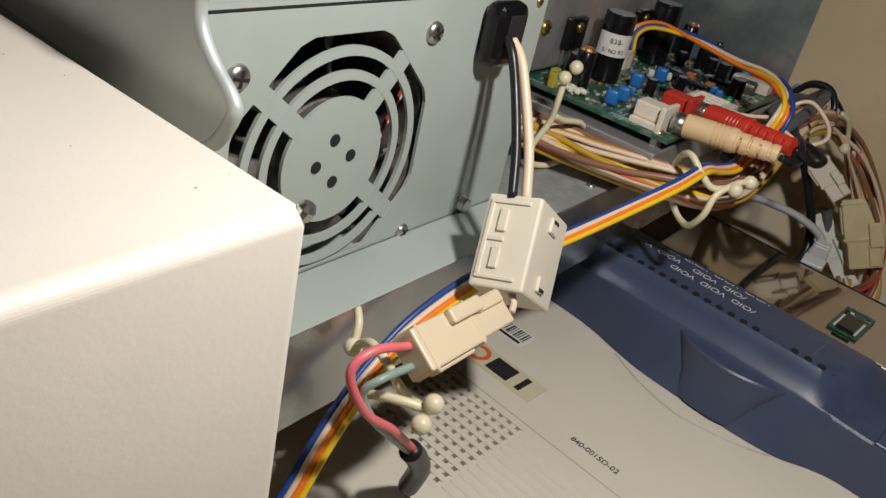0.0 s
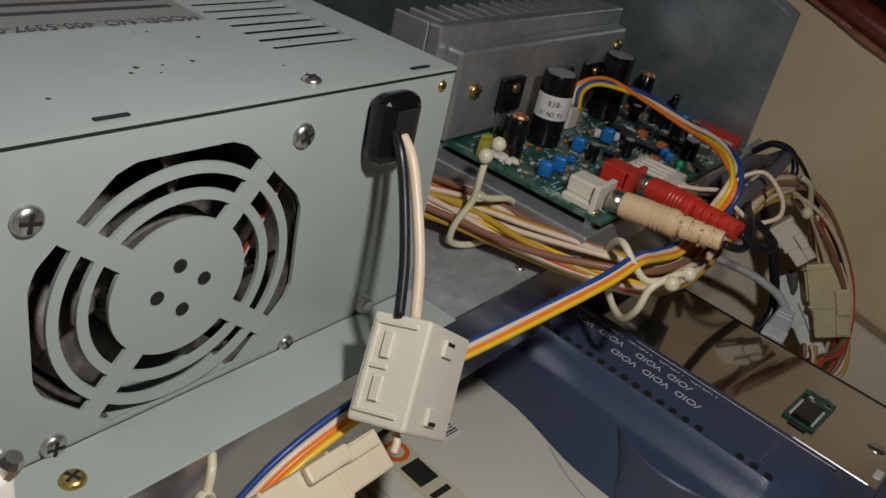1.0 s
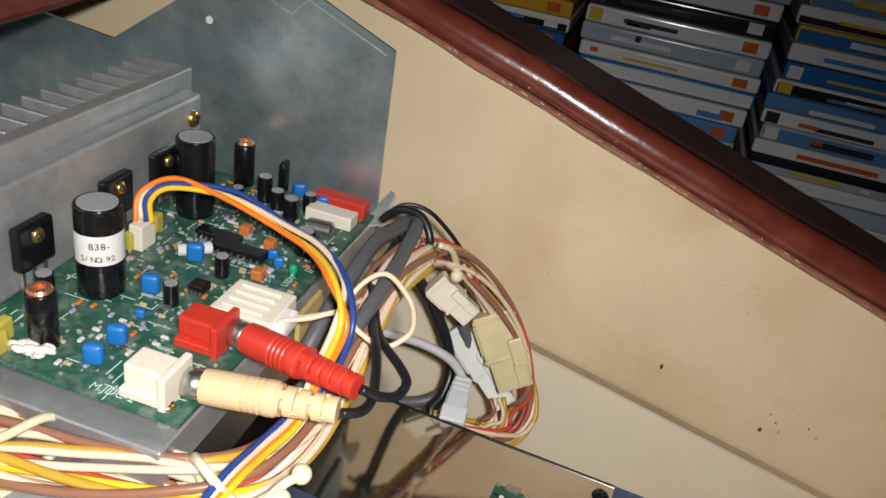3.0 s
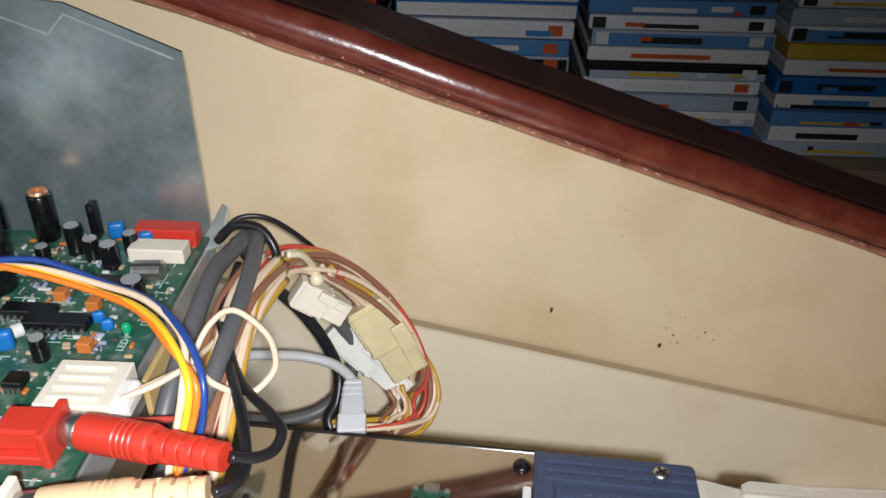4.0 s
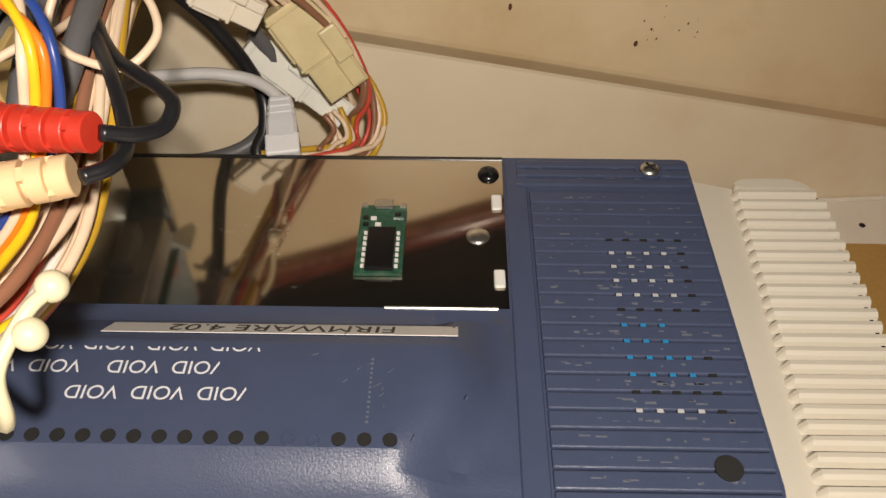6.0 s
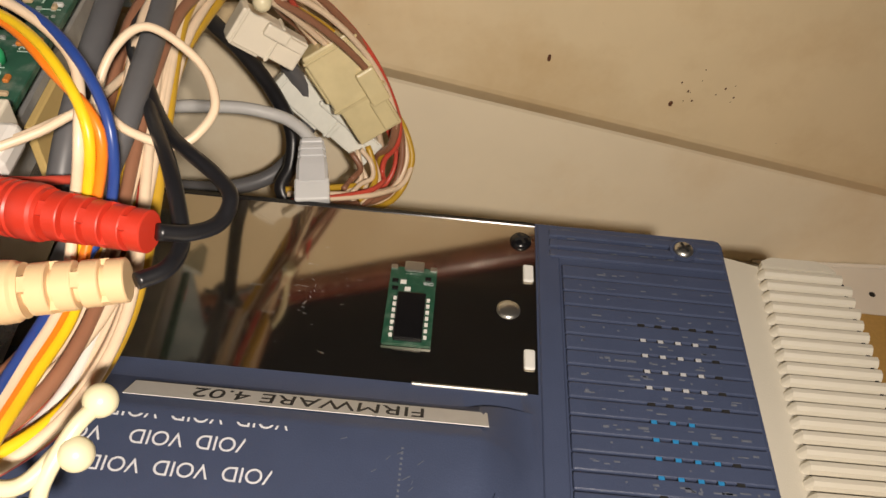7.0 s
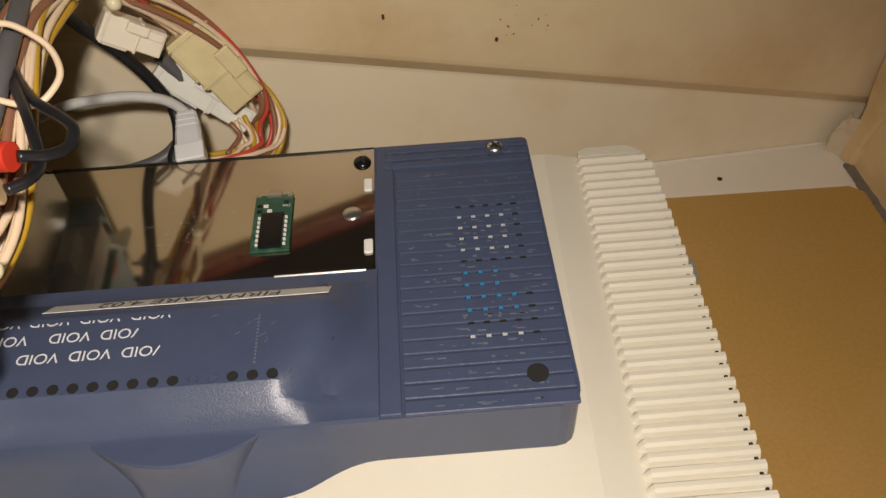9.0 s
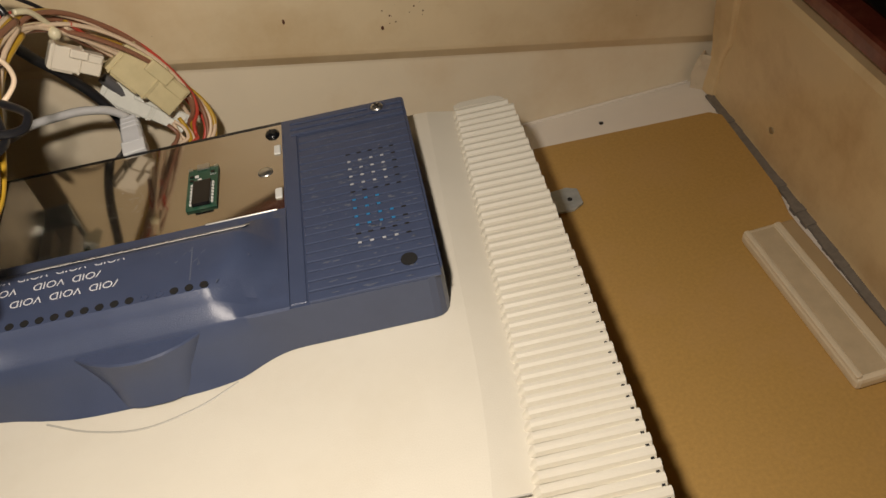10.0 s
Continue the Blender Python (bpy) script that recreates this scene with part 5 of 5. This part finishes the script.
cord("lead_wire", [(-0.1080, 0.3620, 0.1870), (-0.1000, 0.3630, 0.1850), (-0.0940, 0.3670, 0.1820), (-0.0900, 0.3780, 0.1740)], 0.0011, "black", "thin black wire from the board connector", "wire", 8)
cord("lead_wire", [(-0.1080, 0.3590, 0.1860), (-0.1000, 0.3590, 0.1840), (-0.0930, 0.3620, 0.1810), (-0.0890, 0.3740, 0.1720)], 0.0010, "white", "thin white wire from the board connector", "wire", 8)
cord("grey_cable", [(-0.1000, 0.4660, 0.1860), (-0.0900, 0.4600, 0.1955), (-0.0860, 0.4460, 0.1975), (-0.0840, 0.4220, 0.1960), (-0.0835, 0.3990, 0.1940), (-0.0850, 0.3800, 0.1890), (-0.0910, 0.3680, 0.1780), (-0.0980, 0.3640, 0.1660)], 0.0029, "grey", "thick dark grey cable bent over the board edge")
cord("grey_cable", [(-0.0960, 0.4640, 0.1890), (-0.0990, 0.4400, 0.1920), (-0.0990, 0.4150, 0.1900), (-0.1000, 0.3900, 0.1820), (-0.1020, 0.3750, 0.1700)], 0.0032, "grey", "thick dark grey cable beside the board")
cord("black_cable", [(-0.0960, 0.4600, 0.1880), (-0.0940, 0.4620, 0.1830), (-0.0900, 0.4780, 0.1580), (-0.0820, 0.4870, 0.1390), (-0.0730, 0.4890, 0.1210), (-0.0670, 0.4860, 0.1060), (-0.0670, 0.4780, 0.0960), (-0.0700, 0.4700, 0.0900), (-0.0620, 0.4630, 0.0800)], 0.0027, "black", "thick black cable running down behind the case")
cord("black_cable", [(-0.1060, 0.4660, 0.1900), (-0.0980, 0.4690, 0.1960), (-0.0880, 0.4720, 0.1945), (-0.0780, 0.4760, 0.1850), (-0.068, 0.48, 0.172)], 0.0010, "black", "thin black cable arching over the loop")
cord("drop_cable", [(-0.0690, 0.5000, 0.1260), (-0.0630, 0.5000, 0.1140), (-0.0620, 0.4980, 0.1020), (-0.0670, 0.4940, 0.0890), (-0.0780, 0.4880, 0.0800), (-0.0940, 0.4800, 0.0800), (-0.1120, 0.4740, 0.0850)], 0.0032, "grey", "dark grey cable curving down behind the case")
# network plug and cable
RJ = mat("network_plug", (0.55, 0.56, 0.57), 0.3, vary=0.05, scale=200)
net = thing("network_plug", (-0.054, 0.439, 0.110), "pale grey network plug standing in the back socket", "plug")
a, b = Vector((-0.0548, 0.4425, 0.1098)), Vector((-0.0572, 0.4695, 0.1166))
x = (b - a).normalized()
y = Vector((1, 0, 0))
y = (y - x * y.dot(x)).normalized()
m = Matrix((y, x, y.cross(x))).transposed().to_4x4()
m.translation = a
part("plug_body", box(-0.0058, 0.0058, 0.0, 0.0085, -0.004, 0.004, 0.0005, 1, m=m), mat("clear_plug", (0.62, 0.63, 0.63), 0.15), net)
bm = bmesh.new()
levels = ((0.0070, 0.0054, 0.0042), (0.0140, 0.0053, 0.0042), (0.0165, 0.0050, 0.0041), (0.0168, 0.0046, 0.0037), (0.0176, 0.0046, 0.0037), (0.0179, 0.0049, 0.0040), (0.0195, 0.0048, 0.0040), (0.0198, 0.0044, 0.0036), (0.0206, 0.0044, 0.0036), (0.0209, 0.0047, 0.0039), (0.0224, 0.0046, 0.0038), (0.0228, 0.0042, 0.0035), (0.0236, 0.0042, 0.0035), (0.0239, 0.0043, 0.0037), (0.0252, 0.0041, 0.0036), (0.0260, 0.0034, 0.0030))
rows = [[bm.verts.new(m @ Vector((w * cx_, h, t * cz_))) for cx_, cz_ in ((-1, -0.7), (-0.8, -1), (0.8, -1), (1, -0.7), (1, 0.7), (0.8, 1), (-0.8, 1), (-1, 0.7))] for h, w, t in levels]
for r0, r1 in zip(rows, rows[1:]):
    for k in range(8):
        bm.faces.new((r0[k], r0[(k + 1) % 8], r1[(k + 1) % 8], r1[k]))
bm.faces.new(rows[0]), bm.faces.new(rows[-1])
bmesh.ops.recalc_face_normals(bm, faces=bm.faces)
part("boot", bm, RJ, net, "ridged rubber boot")
part("boot_tab", box(-0.0030, 0.0030, 0.0085, 0.0135, -0.0052, -0.0040, 0.0004, 1, m=m), RJ, net)
cord("network_cable", [(-0.0570, 0.4680, 0.1160), (-0.0620, 0.4720, 0.1190), (-0.0690, 0.4750, 0.1210), (-0.0810, 0.4760, 0.1230), (-0.0930, 0.4760, 0.1230), (-0.1060, 0.4760, 0.1220), (-0.1220, 0.4760, 0.1170), (-0.1500, 0.4760, 0.1120), (-0.1900, 0.4740, 0.1100)], 0.0023, "pale_grey", "pale grey network cable arching to the plug")
bm = prism([(-0.118, 0.4700), (-0.106, 0.4700), (-0.108, 0.4900), (-0.1115, 0.4930)], -0.0008, 0.0008)
bmesh.ops.transform(bm, matrix=Matrix.Translation((-0.112, 0.47, 0.181)) @ Matrix.Rotation(0.35, 4, "X") @ Matrix.Rotation(-0.5, 4, "Y") @ Matrix.Translation((0.112, -0.47, 0)), verts=bm.verts)
solo("cable_clamp", bm, GALV_B, (-0.112, 0.472, 0.180), "bare steel cable clamp with a pointed end", "clamp")
tie = cord("black_tie", [(-0.104, 0.458, 0.192), (-0.0960, 0.4560, 0.2000), (-0.0860, 0.4540, 0.2000), (-0.0800, 0.4500, 0.1920), (-0.084, 0.45, 0.184)], 0.0018, "black", "black tie round the cables", "cable tie", 8)


# ---- beaded nylon ties ----
def bead_tie(loop_pts, beads, label, stem=None):
    t = thing("bead_tie", beads[0], label, "cable tie", "beaded cable ties")
    part("strap", tube(loop_pts, 0.0014, 8, 8), NYL, t, smooth=True)
    if stem:
        part("stem", tube(stem, 0.0013, 8, 6), NYL, t, smooth=True)
    for b in beads:
        bm = bmesh.new()
        bmesh.ops.create_uvsphere(bm, u_segments=18, v_segments=12, radius=0.0029, matrix=Matrix.Translation(b))
        part("bead", bm, NYL, t, smooth=True)
    return t


bead_tie([(-0.152, 0.2900, 0.2010), (-0.1515, 0.2885, 0.1930), (-0.1530, 0.2895, 0.1830), (-0.1560, 0.2860, 0.1720), (-0.1570, 0.2880, 0.1630), (-0.1540, 0.3000, 0.1600), (-0.1500, 0.3140, 0.1640), (-0.1480, 0.3180, 0.1720), (-0.1490, 0.3110, 0.1800), (-0.1510, 0.2980, 0.1830), (-0.1520, 0.2900, 0.1860)], [(-0.1515, 0.2885, 0.2030), (-0.1500, 0.2930, 0.2075)], "milky nylon beaded tie standing round the wire bundle")
bead_tie([(-0.0780, 0.3130, 0.1810), (-0.0835, 0.3060, 0.1800), (-0.0890, 0.3045, 0.1840), (-0.0965, 0.3060, 0.1890), (-0.1030, 0.3130, 0.1830), (-0.1050, 0.3180, 0.1720), (-0.0980, 0.3160, 0.1610), (-0.0880, 0.3080, 0.1600), (-0.0820, 0.3030, 0.1690), (-0.0810, 0.3060, 0.1780), (-0.0770, 0.3140, 0.1830), (-0.0740, 0.3190, 0.1835)], [(-0.0760, 0.3110, 0.1812), (-0.0740, 0.3195, 0.1835)], "milky nylon beaded tie round the crossing wires")
bead_tie([(-0.1190, 0.1470, 0.1500), (-0.1100, 0.1420, 0.1590), (-0.1020, 0.1400, 0.1590), (-0.0985, 0.1420, 0.1530), (-0.0960, 0.1460, 0.1470), (-0.0920, 0.1480, 0.1450), (-0.0880, 0.1460, 0.1480), (-0.0930, 0.1410, 0.1500), (-0.1000, 0.1380, 0.1490), (-0.1080, 0.1380, 0.1440)], [(-0.0870, 0.1450, 0.1515), (-0.0865, 0.1405, 0.1470), (-0.1190, 0.1460, 0.1500)], "milky nylon beaded tie holding wires to the shelf edge", stem=[(-0.1190, 0.1460, 0.1500), (-0.1210, 0.1490, 0.1560), (-0.1250, 0.1520, 0.1580)])
bead_tie([(-0.0760, 0.4500, 0.1920), (-0.0720, 0.4560, 0.1880), (-0.0700, 0.4640, 0.1780), (-0.0690, 0.4660, 0.1730)], [(-0.0690, 0.4640, 0.1720)], "milky nylon tie round the hanging loop")

# ---- loose connectors in front of the power supply ----
big = thing("mains_connector", (-0.10, 0.195, 0.165), "large cream plastic wire connector hanging on the cord", "connector")
ax = Vector((0.94, 0.18, 0.29)).normalized()
cx = Vector((0.33, -0.56, -0.76))
cx = (cx - ax * cx.dot(ax)).normalized()
bx = ax.cross(cx)
m = Matrix((ax, cx, bx)).transposed().to_4x4()
m.translation = Vector((-0.1200, 0.2010, 0.1870))
Lx, Ly, Lz = 0.0185, 0.0308, 0.0270
part("shell", box(0, Lx, 0, Ly, 0, Lz, 0.0009, 2, m=m), CONN, big)
fr = [(0.0015, 0.0150, 0.0020, 0.0033), (0.0015, 0.0150, 0.0267, 0.0280), (0.0015, 0.0030, 0.0033, 0.0267), (0.0030, 0.0085, 0.0140, 0.0156)]
for x0, x1, y0, y1 in fr:
    part("face_rim", box(x0, x1, y0, y1, -0.0007, 0.0002, 0.0002, 1, m=m), CONN, big)
for y0, y1 in ((0.0050, 0.0125), (0.0175, 0.0245)):
    part("face_key", box(0.0055, 0.0085, y0, y1, -0.0010, 0.0002, 0.0003, 1, m=m), CONN, big)
for y0, z0 in ((0.0030, 0.0130), (0.0225, 0.0130)):
    lt = part("side_latch", box(Lx - 0.0002, Lx + 0.0010, y0, y0 + 0.0050, z0 - 0.0030, z0 + 0.0030, 0.0003, 1, m=m), CONN, big)
    part("latch_slot", box(Lx + 0.0001, Lx + 0.00125, y0 + (0.0005 if y0 < 0.01 else 0.0036), y0 + (0.0015 if y0 < 0.01 else 0.0046), z0 - 0.0020, z0 + 0.0020, m=m), M["dark_void"], lt)
housing("connector", (-0.0956, 0.1418, 0.1638), (-0.0964, 0.1828, 0.1623), 0.0128, 0.0095, mat("warm_nylon", (0.66, 0.55, 0.38), 0.4, vary=0.05, scale=120), "yellowed nylon connector lying over the vent", "connector", (0.55, -0.2, 0.8))
cord("mains_cable", [(-0.1385, 0.2180, 0.2300), (-0.1340, 0.2165, 0.2260), (-0.1285, 0.2145, 0.2165), (-0.1195, 0.2090, 0.2010), (-0.1125, 0.2025, 0.1880)], 0.0016, "black", "black wire from the bushing to the connector")
cord("mains_cable", [(-0.1380, 0.2210, 0.2290), (-0.1325, 0.2200, 0.2245), (-0.1260, 0.2175, 0.2150), (-0.1165, 0.2120, 0.2010), (-0.1090, 0.2055, 0.1880)], 0.0017, "cream", "cream wire from the bushing to the connector")
cord("lead_wire", [(-0.1000, 0.1900, 0.1680), (-0.0950, 0.1890, 0.1640), (-0.0930, 0.1860, 0.1620)], 0.0012, "cream", "short cream wire between the two connectors", "wire", 8)
cord("lead_wire", [(-0.0970, 0.1428, 0.1660), (-0.0990, 0.1300, 0.1690), (-0.1000, 0.1235, 0.1640), (-0.0970, 0.1290, 0.1500), (-0.0950, 0.1400, 0.1390), (-0.0950, 0.1560, 0.1200)], 0.0013, "pink", "pink wire curling from the connector", "wire", 8)
cord("lead_wire", [(-0.0946, 0.1428, 0.1610), (-0.0960, 0.1310, 0.1610), (-0.0985, 0.1280, 0.1560), (-0.0970, 0.1330, 0.1450), (-0.0960, 0.1420, 0.1340), (-0.0955, 0.1560, 0.1180)], 0.0012, "sage", "grey-green wire curling from the connector", "wire", 8)
cord("sleeve", [(-0.0952, 0.1520, 0.1235), (-0.0955, 0.1570, 0.1170), (-0.0965, 0.1620, 0.1080), (-0.1000, 0.1640, 0.0960)], 0.0036, "black", "black heat-shrink sleeve over the wires", "sleeve", 14)

# ---- details of the cabinet ----
STRIP = mat("clear_strip", (0.66, 0.56, 0.40), 0.3, vary=0.12, scale=60)
strip = solo("guide_strip", box(0.246, 0.268, 0.262, 0.369, 0.0042, 0.0120, 0.0022, 2), STRIP, (0.257, 0.31, 0.0042), "aged translucent plastic strip fixed to the hardboard", "strip")
solo("guide_strip", box(0.2695, 0.2800, 0.255, 0.372, 0.0042, 0.0072, 0.001, 2), mat("strip_groove", (0.40, 0.29, 0.16), 0.4, vary=0.1), (0.275, 0.31, 0.0042), "brownish plastic rail beside the strip", "strip")
for x0, x1, name in ((0.2462, 0.2492, "lip"), (0.2640, 0.2678, "lip")):
    part(name, box(x0, x1, 0.2635, 0.3675, 0.0112, 0.0136, 0.0008, 2), STRIP, strip)
part("worn_channel", box(0.2500, 0.2634, 0.2650, 0.3660, 0.01195, 0.0123, 0.0001, 1), mat("strip_inside", (0.50, 0.40, 0.26), 0.3, vary=0.25, scale=90), strip)
HOLE = M["dark_void"]
bm = lathe([(0.0016, 0), (0.0016, 0.0003)], (0.2190, 0.5070, 0.0), (0, 0, 1), 14)
solo("floor_hole", bm, HOLE, (0.219, 0.507, 0.0), "small dark screw hole in the cabinet floor", "hole", kind="structure")
bm = lathe([(0.0022, 0), (0.0022, 0.0004), (0.0010, 0.0006)], (RIGHT_X - 0.0055, 0.431, 0.022), (-1, 0, 0.05), 14)
solo("wall_screw", bm, STEEL, (RIGHT_X - 0.0055, 0.431, 0.022), "small steel screw in the end wall", "screw")
bm = bmesh.new()
rng = random.Random(2)
spots = [(0.032, -0.173 + 0.294, 0.0008, 2.2), (0.087, -0.192 + 0.294, 0.0010, 1.5)]
for k in range(9):
    spots.append((0.098 + rng.gauss(0, 0.006), 0.107 + rng.gauss(0, 0.004), rng.uniform(0.0002, 0.0006), 1.3))
for k in range(26):
    spots.append((rng.uniform(-0.06, 0.28), rng.uniform(0.04, 0.18), rng.uniform(0.0001, 0.0003), 1.2))
for x, z, r, st in spots:
    if z < wall_top(x) - 0.01 and abs(z - crease(x)) > 0.009:
        if z < crease(x):
            continue
        y = WALL_Y
        q = Matrix.Translation((x, y, z)) @ Matrix.Rotation(radians(90), 4, "X") @ Matrix.Diagonal((1, st, 1, 1))
        s = bmesh.new()
        bmesh.ops.create_circle(s, cap_ends=True, radius=r, segments=7, matrix=q)
        for v in s.verts:
            v.co.y -= 0.00012
        join(bm, s)
solo("wall_specks", bm, mat("brown_speck", (0.10, 0.035, 0.015), 0.6), (0.05, WALL_Y, 0.1), "brown specks spattered on the cream wall", "specks", kind="stuff")
# corner post on the end wall: a folded strip with a joggle at the crease
bm = bmesh.new()
rows = []
for z, y0, y1 in ((0.0006, 0.0045, 0.019), (0.022, 0.0045, 0.020), (0.034, 0.0060, 0.023), (0.044, 0.0035, 0.028), (0.060, 0.0030, 0.030), (0.100, 0.0030, 0.031)):
    row = []
    for d, px in ((y0, 0.0), (y0 + 0.001, 0.0030), (y0 + 0.003, 0.0042), (y1 - 0.003, 0.0034), (y1 - 0.001, 0.0022), (y1, 0.0)):
        y = WALL_Y - d
        wx = RIGHT_X + 0.05 * (y - 0.5) - 0.004 * max(0.0, 1 - z / 0.05) ** 2
        row.append(bm.verts.new((wx - px + 0.0004, y, z)))
    rows.append(row)
for a, b in zip(rows, rows[1:]):
    for k in range(5):
        bm.faces.new((a[k], a[k + 1], b[k + 1], b[k]))
solo("corner_post", bm, M["stained_paint"], (RIGHT_X, WALL_Y - 0.02, 0.01), "grimy cream corner fold of the cabinet end wall", "corner fold", kind="structure")
# folded gusset in the far right corner and a dark uneven strip along the end wall
bm = bmesh.new()
rows = [[bm.verts.new(p) for p in ((RIGHT_X - 0.013, WALL_Y - 0.0010, z), (RIGHT_X - 0.008, WALL_Y - 0.006, z), (RIGHT_X - 0.0015, WALL_Y - 0.012, z))] for z in (0.0, 0.012, 0.022, 0.028)]
for j, r in enumerate(rows):
    if j > 1:
        r[0].co.x += 0.004 * (j - 1)
for a, b in zip(rows, rows[1:]):
    for k in range(2):
        bm.faces.new((a[k], a[k + 1], b[k + 1], b[k]))
gus = solo("corner_gusset", bm, mat("gusset_paint", (0.62, 0.52, 0.38), 0.45, vary=0.2, scale=60, stain_glare=(0.30, 0.21, 0.14), stain_glare_scale=45, stain_glare_amount=0.8), (RIGHT_X - 0.01, WALL_Y - 0.01, 0), "grimy folded steel gusset in the corner", "gusset", kind="structure")
mo = gus.modifiers.new("thickness", "SOLIDIFY")
mo.thickness = 0.0012
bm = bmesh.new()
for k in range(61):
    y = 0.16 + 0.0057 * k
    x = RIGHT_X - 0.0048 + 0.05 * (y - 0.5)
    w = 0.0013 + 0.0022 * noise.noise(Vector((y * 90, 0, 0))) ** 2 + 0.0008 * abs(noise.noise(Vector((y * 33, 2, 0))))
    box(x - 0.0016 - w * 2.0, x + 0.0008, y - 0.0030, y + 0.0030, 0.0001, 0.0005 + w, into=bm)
solo("foot_strip", bm, mat("grime", (0.19, 0.165, 0.135), 0.8, vary=0.4, scale=300), (RIGHT_X - 0.005, 0.3, 0.0), "dark uneven strip along the foot of the end wall", "grime", kind="stuff")

# corner seam grime and floor joint
bm = box(0.16, RIGHT_X - 0.012, WALL_Y + 0.0040, WALL_Y + 0.0056, 0.0, 0.0022, 0.0004, 1)
solo("joint_bead", bm, M["white_paint"], (0.23, WALL_Y, 0), "painted seam where wall meets floor", "seam", kind="structure")

# ---- shelf of disc cases behind the cabinet ----
SHELF_Y = 0.87
SWOOD = mat("shelf_wood", (0.30, 0.22, 0.14), 0.6, vary=0.15, scale=30)
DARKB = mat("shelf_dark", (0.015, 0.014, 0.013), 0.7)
rack = thing("disc_shelf", (0.2, 0.95, 0.02), "dim wooden shelf holding stacks of disc cases", "shelf")
part("shelf_board", box(-0.80, 0.95, SHELF_Y - 0.02, SHELF_Y + 0.22, 0.030, 0.048), SWOOD, rack)
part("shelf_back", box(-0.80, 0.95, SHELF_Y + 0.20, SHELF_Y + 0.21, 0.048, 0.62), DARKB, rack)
part("shelf_board", box(-0.80, 0.95, SHELF_Y - 0.02, SHELF_Y + 0.22, 0.62, 0.64), SWOOD, rack)
SP_COL = [(0.02, 0.02, 0.022), (0.82, 0.82, 0.84), (0.03, 0.12, 0.36), (0.72, 0.40, 0.03), (0.12, 0.28, 0.55), (0.03, 0.16, 0.46), (0.82, 0.81, 0.78), (0.48, 0.07, 0.03), (0.05, 0.05, 0.06), (0.44, 0.51, 0.60), (0.60, 0.42, 0.05), (0.15, 0.16, 0.18)]
sp_m = [mat("spine_%d" % k, c, 0.16, vary=0.1, scale=60, coat=0.5) for k, c in enumerate(SP_COL)]
tone = [mat("spine_print_%d" % k, c, 0.3, vary=0.3, scale=300) for k, c in enumerate(((0.75, 0.74, 0.70), (0.60, 0.12, 0.03), (0.65, 0.45, 0.05), (0.03, 0.03, 0.03), (0.08, 0.25, 0.55)))]
rng = random.Random(31)
WORD = {0: "black", 1: "white", 2: "dark blue", 3: "orange", 4: "slate blue", 5: "deep blue", 6: "pale grey", 7: "red-brown", 8: "charcoal", 9: "blue-grey", 10: "yellow", 11: "dark grey"}
order = [8, 7, 2, 6, 3, 9, 4, 1, 5, 6, 9, 1, 0, 6, 9, 1, 4, 6, 5, 1, 10, 1, 9, 6, 1]
for col in range(-3, 4):
    z = 0.048
    x0 = -0.083 + 0.1655 * col
    k = (col * 7) % len(order)
    while z < 0.43:
        h = rng.choice((0.0145, 0.0150, 0.0155, 0.0130))
        c = order[k % len(order)]
        dx, dy = rng.uniform(-0.003, 0.003), rng.uniform(0, 0.006)
        X0, X1, Yf = x0 + dx + 0.004, x0 + dx + 0.157, SHELF_Y + dy
        d = thing("disc_case", ((X0 + X1) / 2, Yf + 0.07, z), WORD[c] + " plastic disc case lying flat in a stack", "disc case", "disc cases on the shelf")
        part("case_shell", box(X0, X1, Yf, Yf + 0.13, z + 0.0004, z + h - 0.0004, 0.0022, 4), sp_m[c], d)
        a = rng.uniform(0.15, 0.3)
        b_ = a + rng.uniform(0.25, 0.5)
        lo = rng.uniform(0.2, 0.4)
        part("title_print", box(X0 + 0.155 * a, X0 + 0.155 * b_, Yf - 0.0004, Yf + 0.0005, z + h * lo, z + h * (lo + rng.uniform(0.15, 0.4))), tone[rng.randrange(5)], d)
        for j in range(rng.randrange(3)):
            e = rng.uniform(0.05, 0.8)
            lo = rng.uniform(0.15, 0.5)
            part("small_print", box(X0 + 0.155 * e, X0 + 0.155 * (e + rng.uniform(0.03, 0.14)), Yf - 0.0006, Yf + 0.0005, z + h * lo, z + h * (lo + rng.uniform(0.1, 0.35))), tone[rng.randrange(5)], d)
        if rng.random() < 0.4:
            part("colour_band", box(X0 + 0.002, X1 - 0.002, Yf - 0.0002, Yf + 0.0005, z + h * 0.1, z + h * rng.uniform(0.3, 0.9)), sp_m[rng.choice((0, 1, 5, 6, 9, 4))], d)
        part("end_mark", box(X1 - 0.022, X1 - 0.010, Yf - 0.0004, Yf + 0.0005, z + h * 0.22, z + h * 0.78), tone[rng.choice((0, 0, 3, 1))], d)
        if rng.random() < 0.5:
            part("edge_band", box(X0 + 0.003, X0 + 0.014, Yf - 0.0004, Yf + 0.0005, z + h * 0.15, z + h * 0.85), tone[rng.choice((0, 2, 3))], d)
        z += h
        k += 1
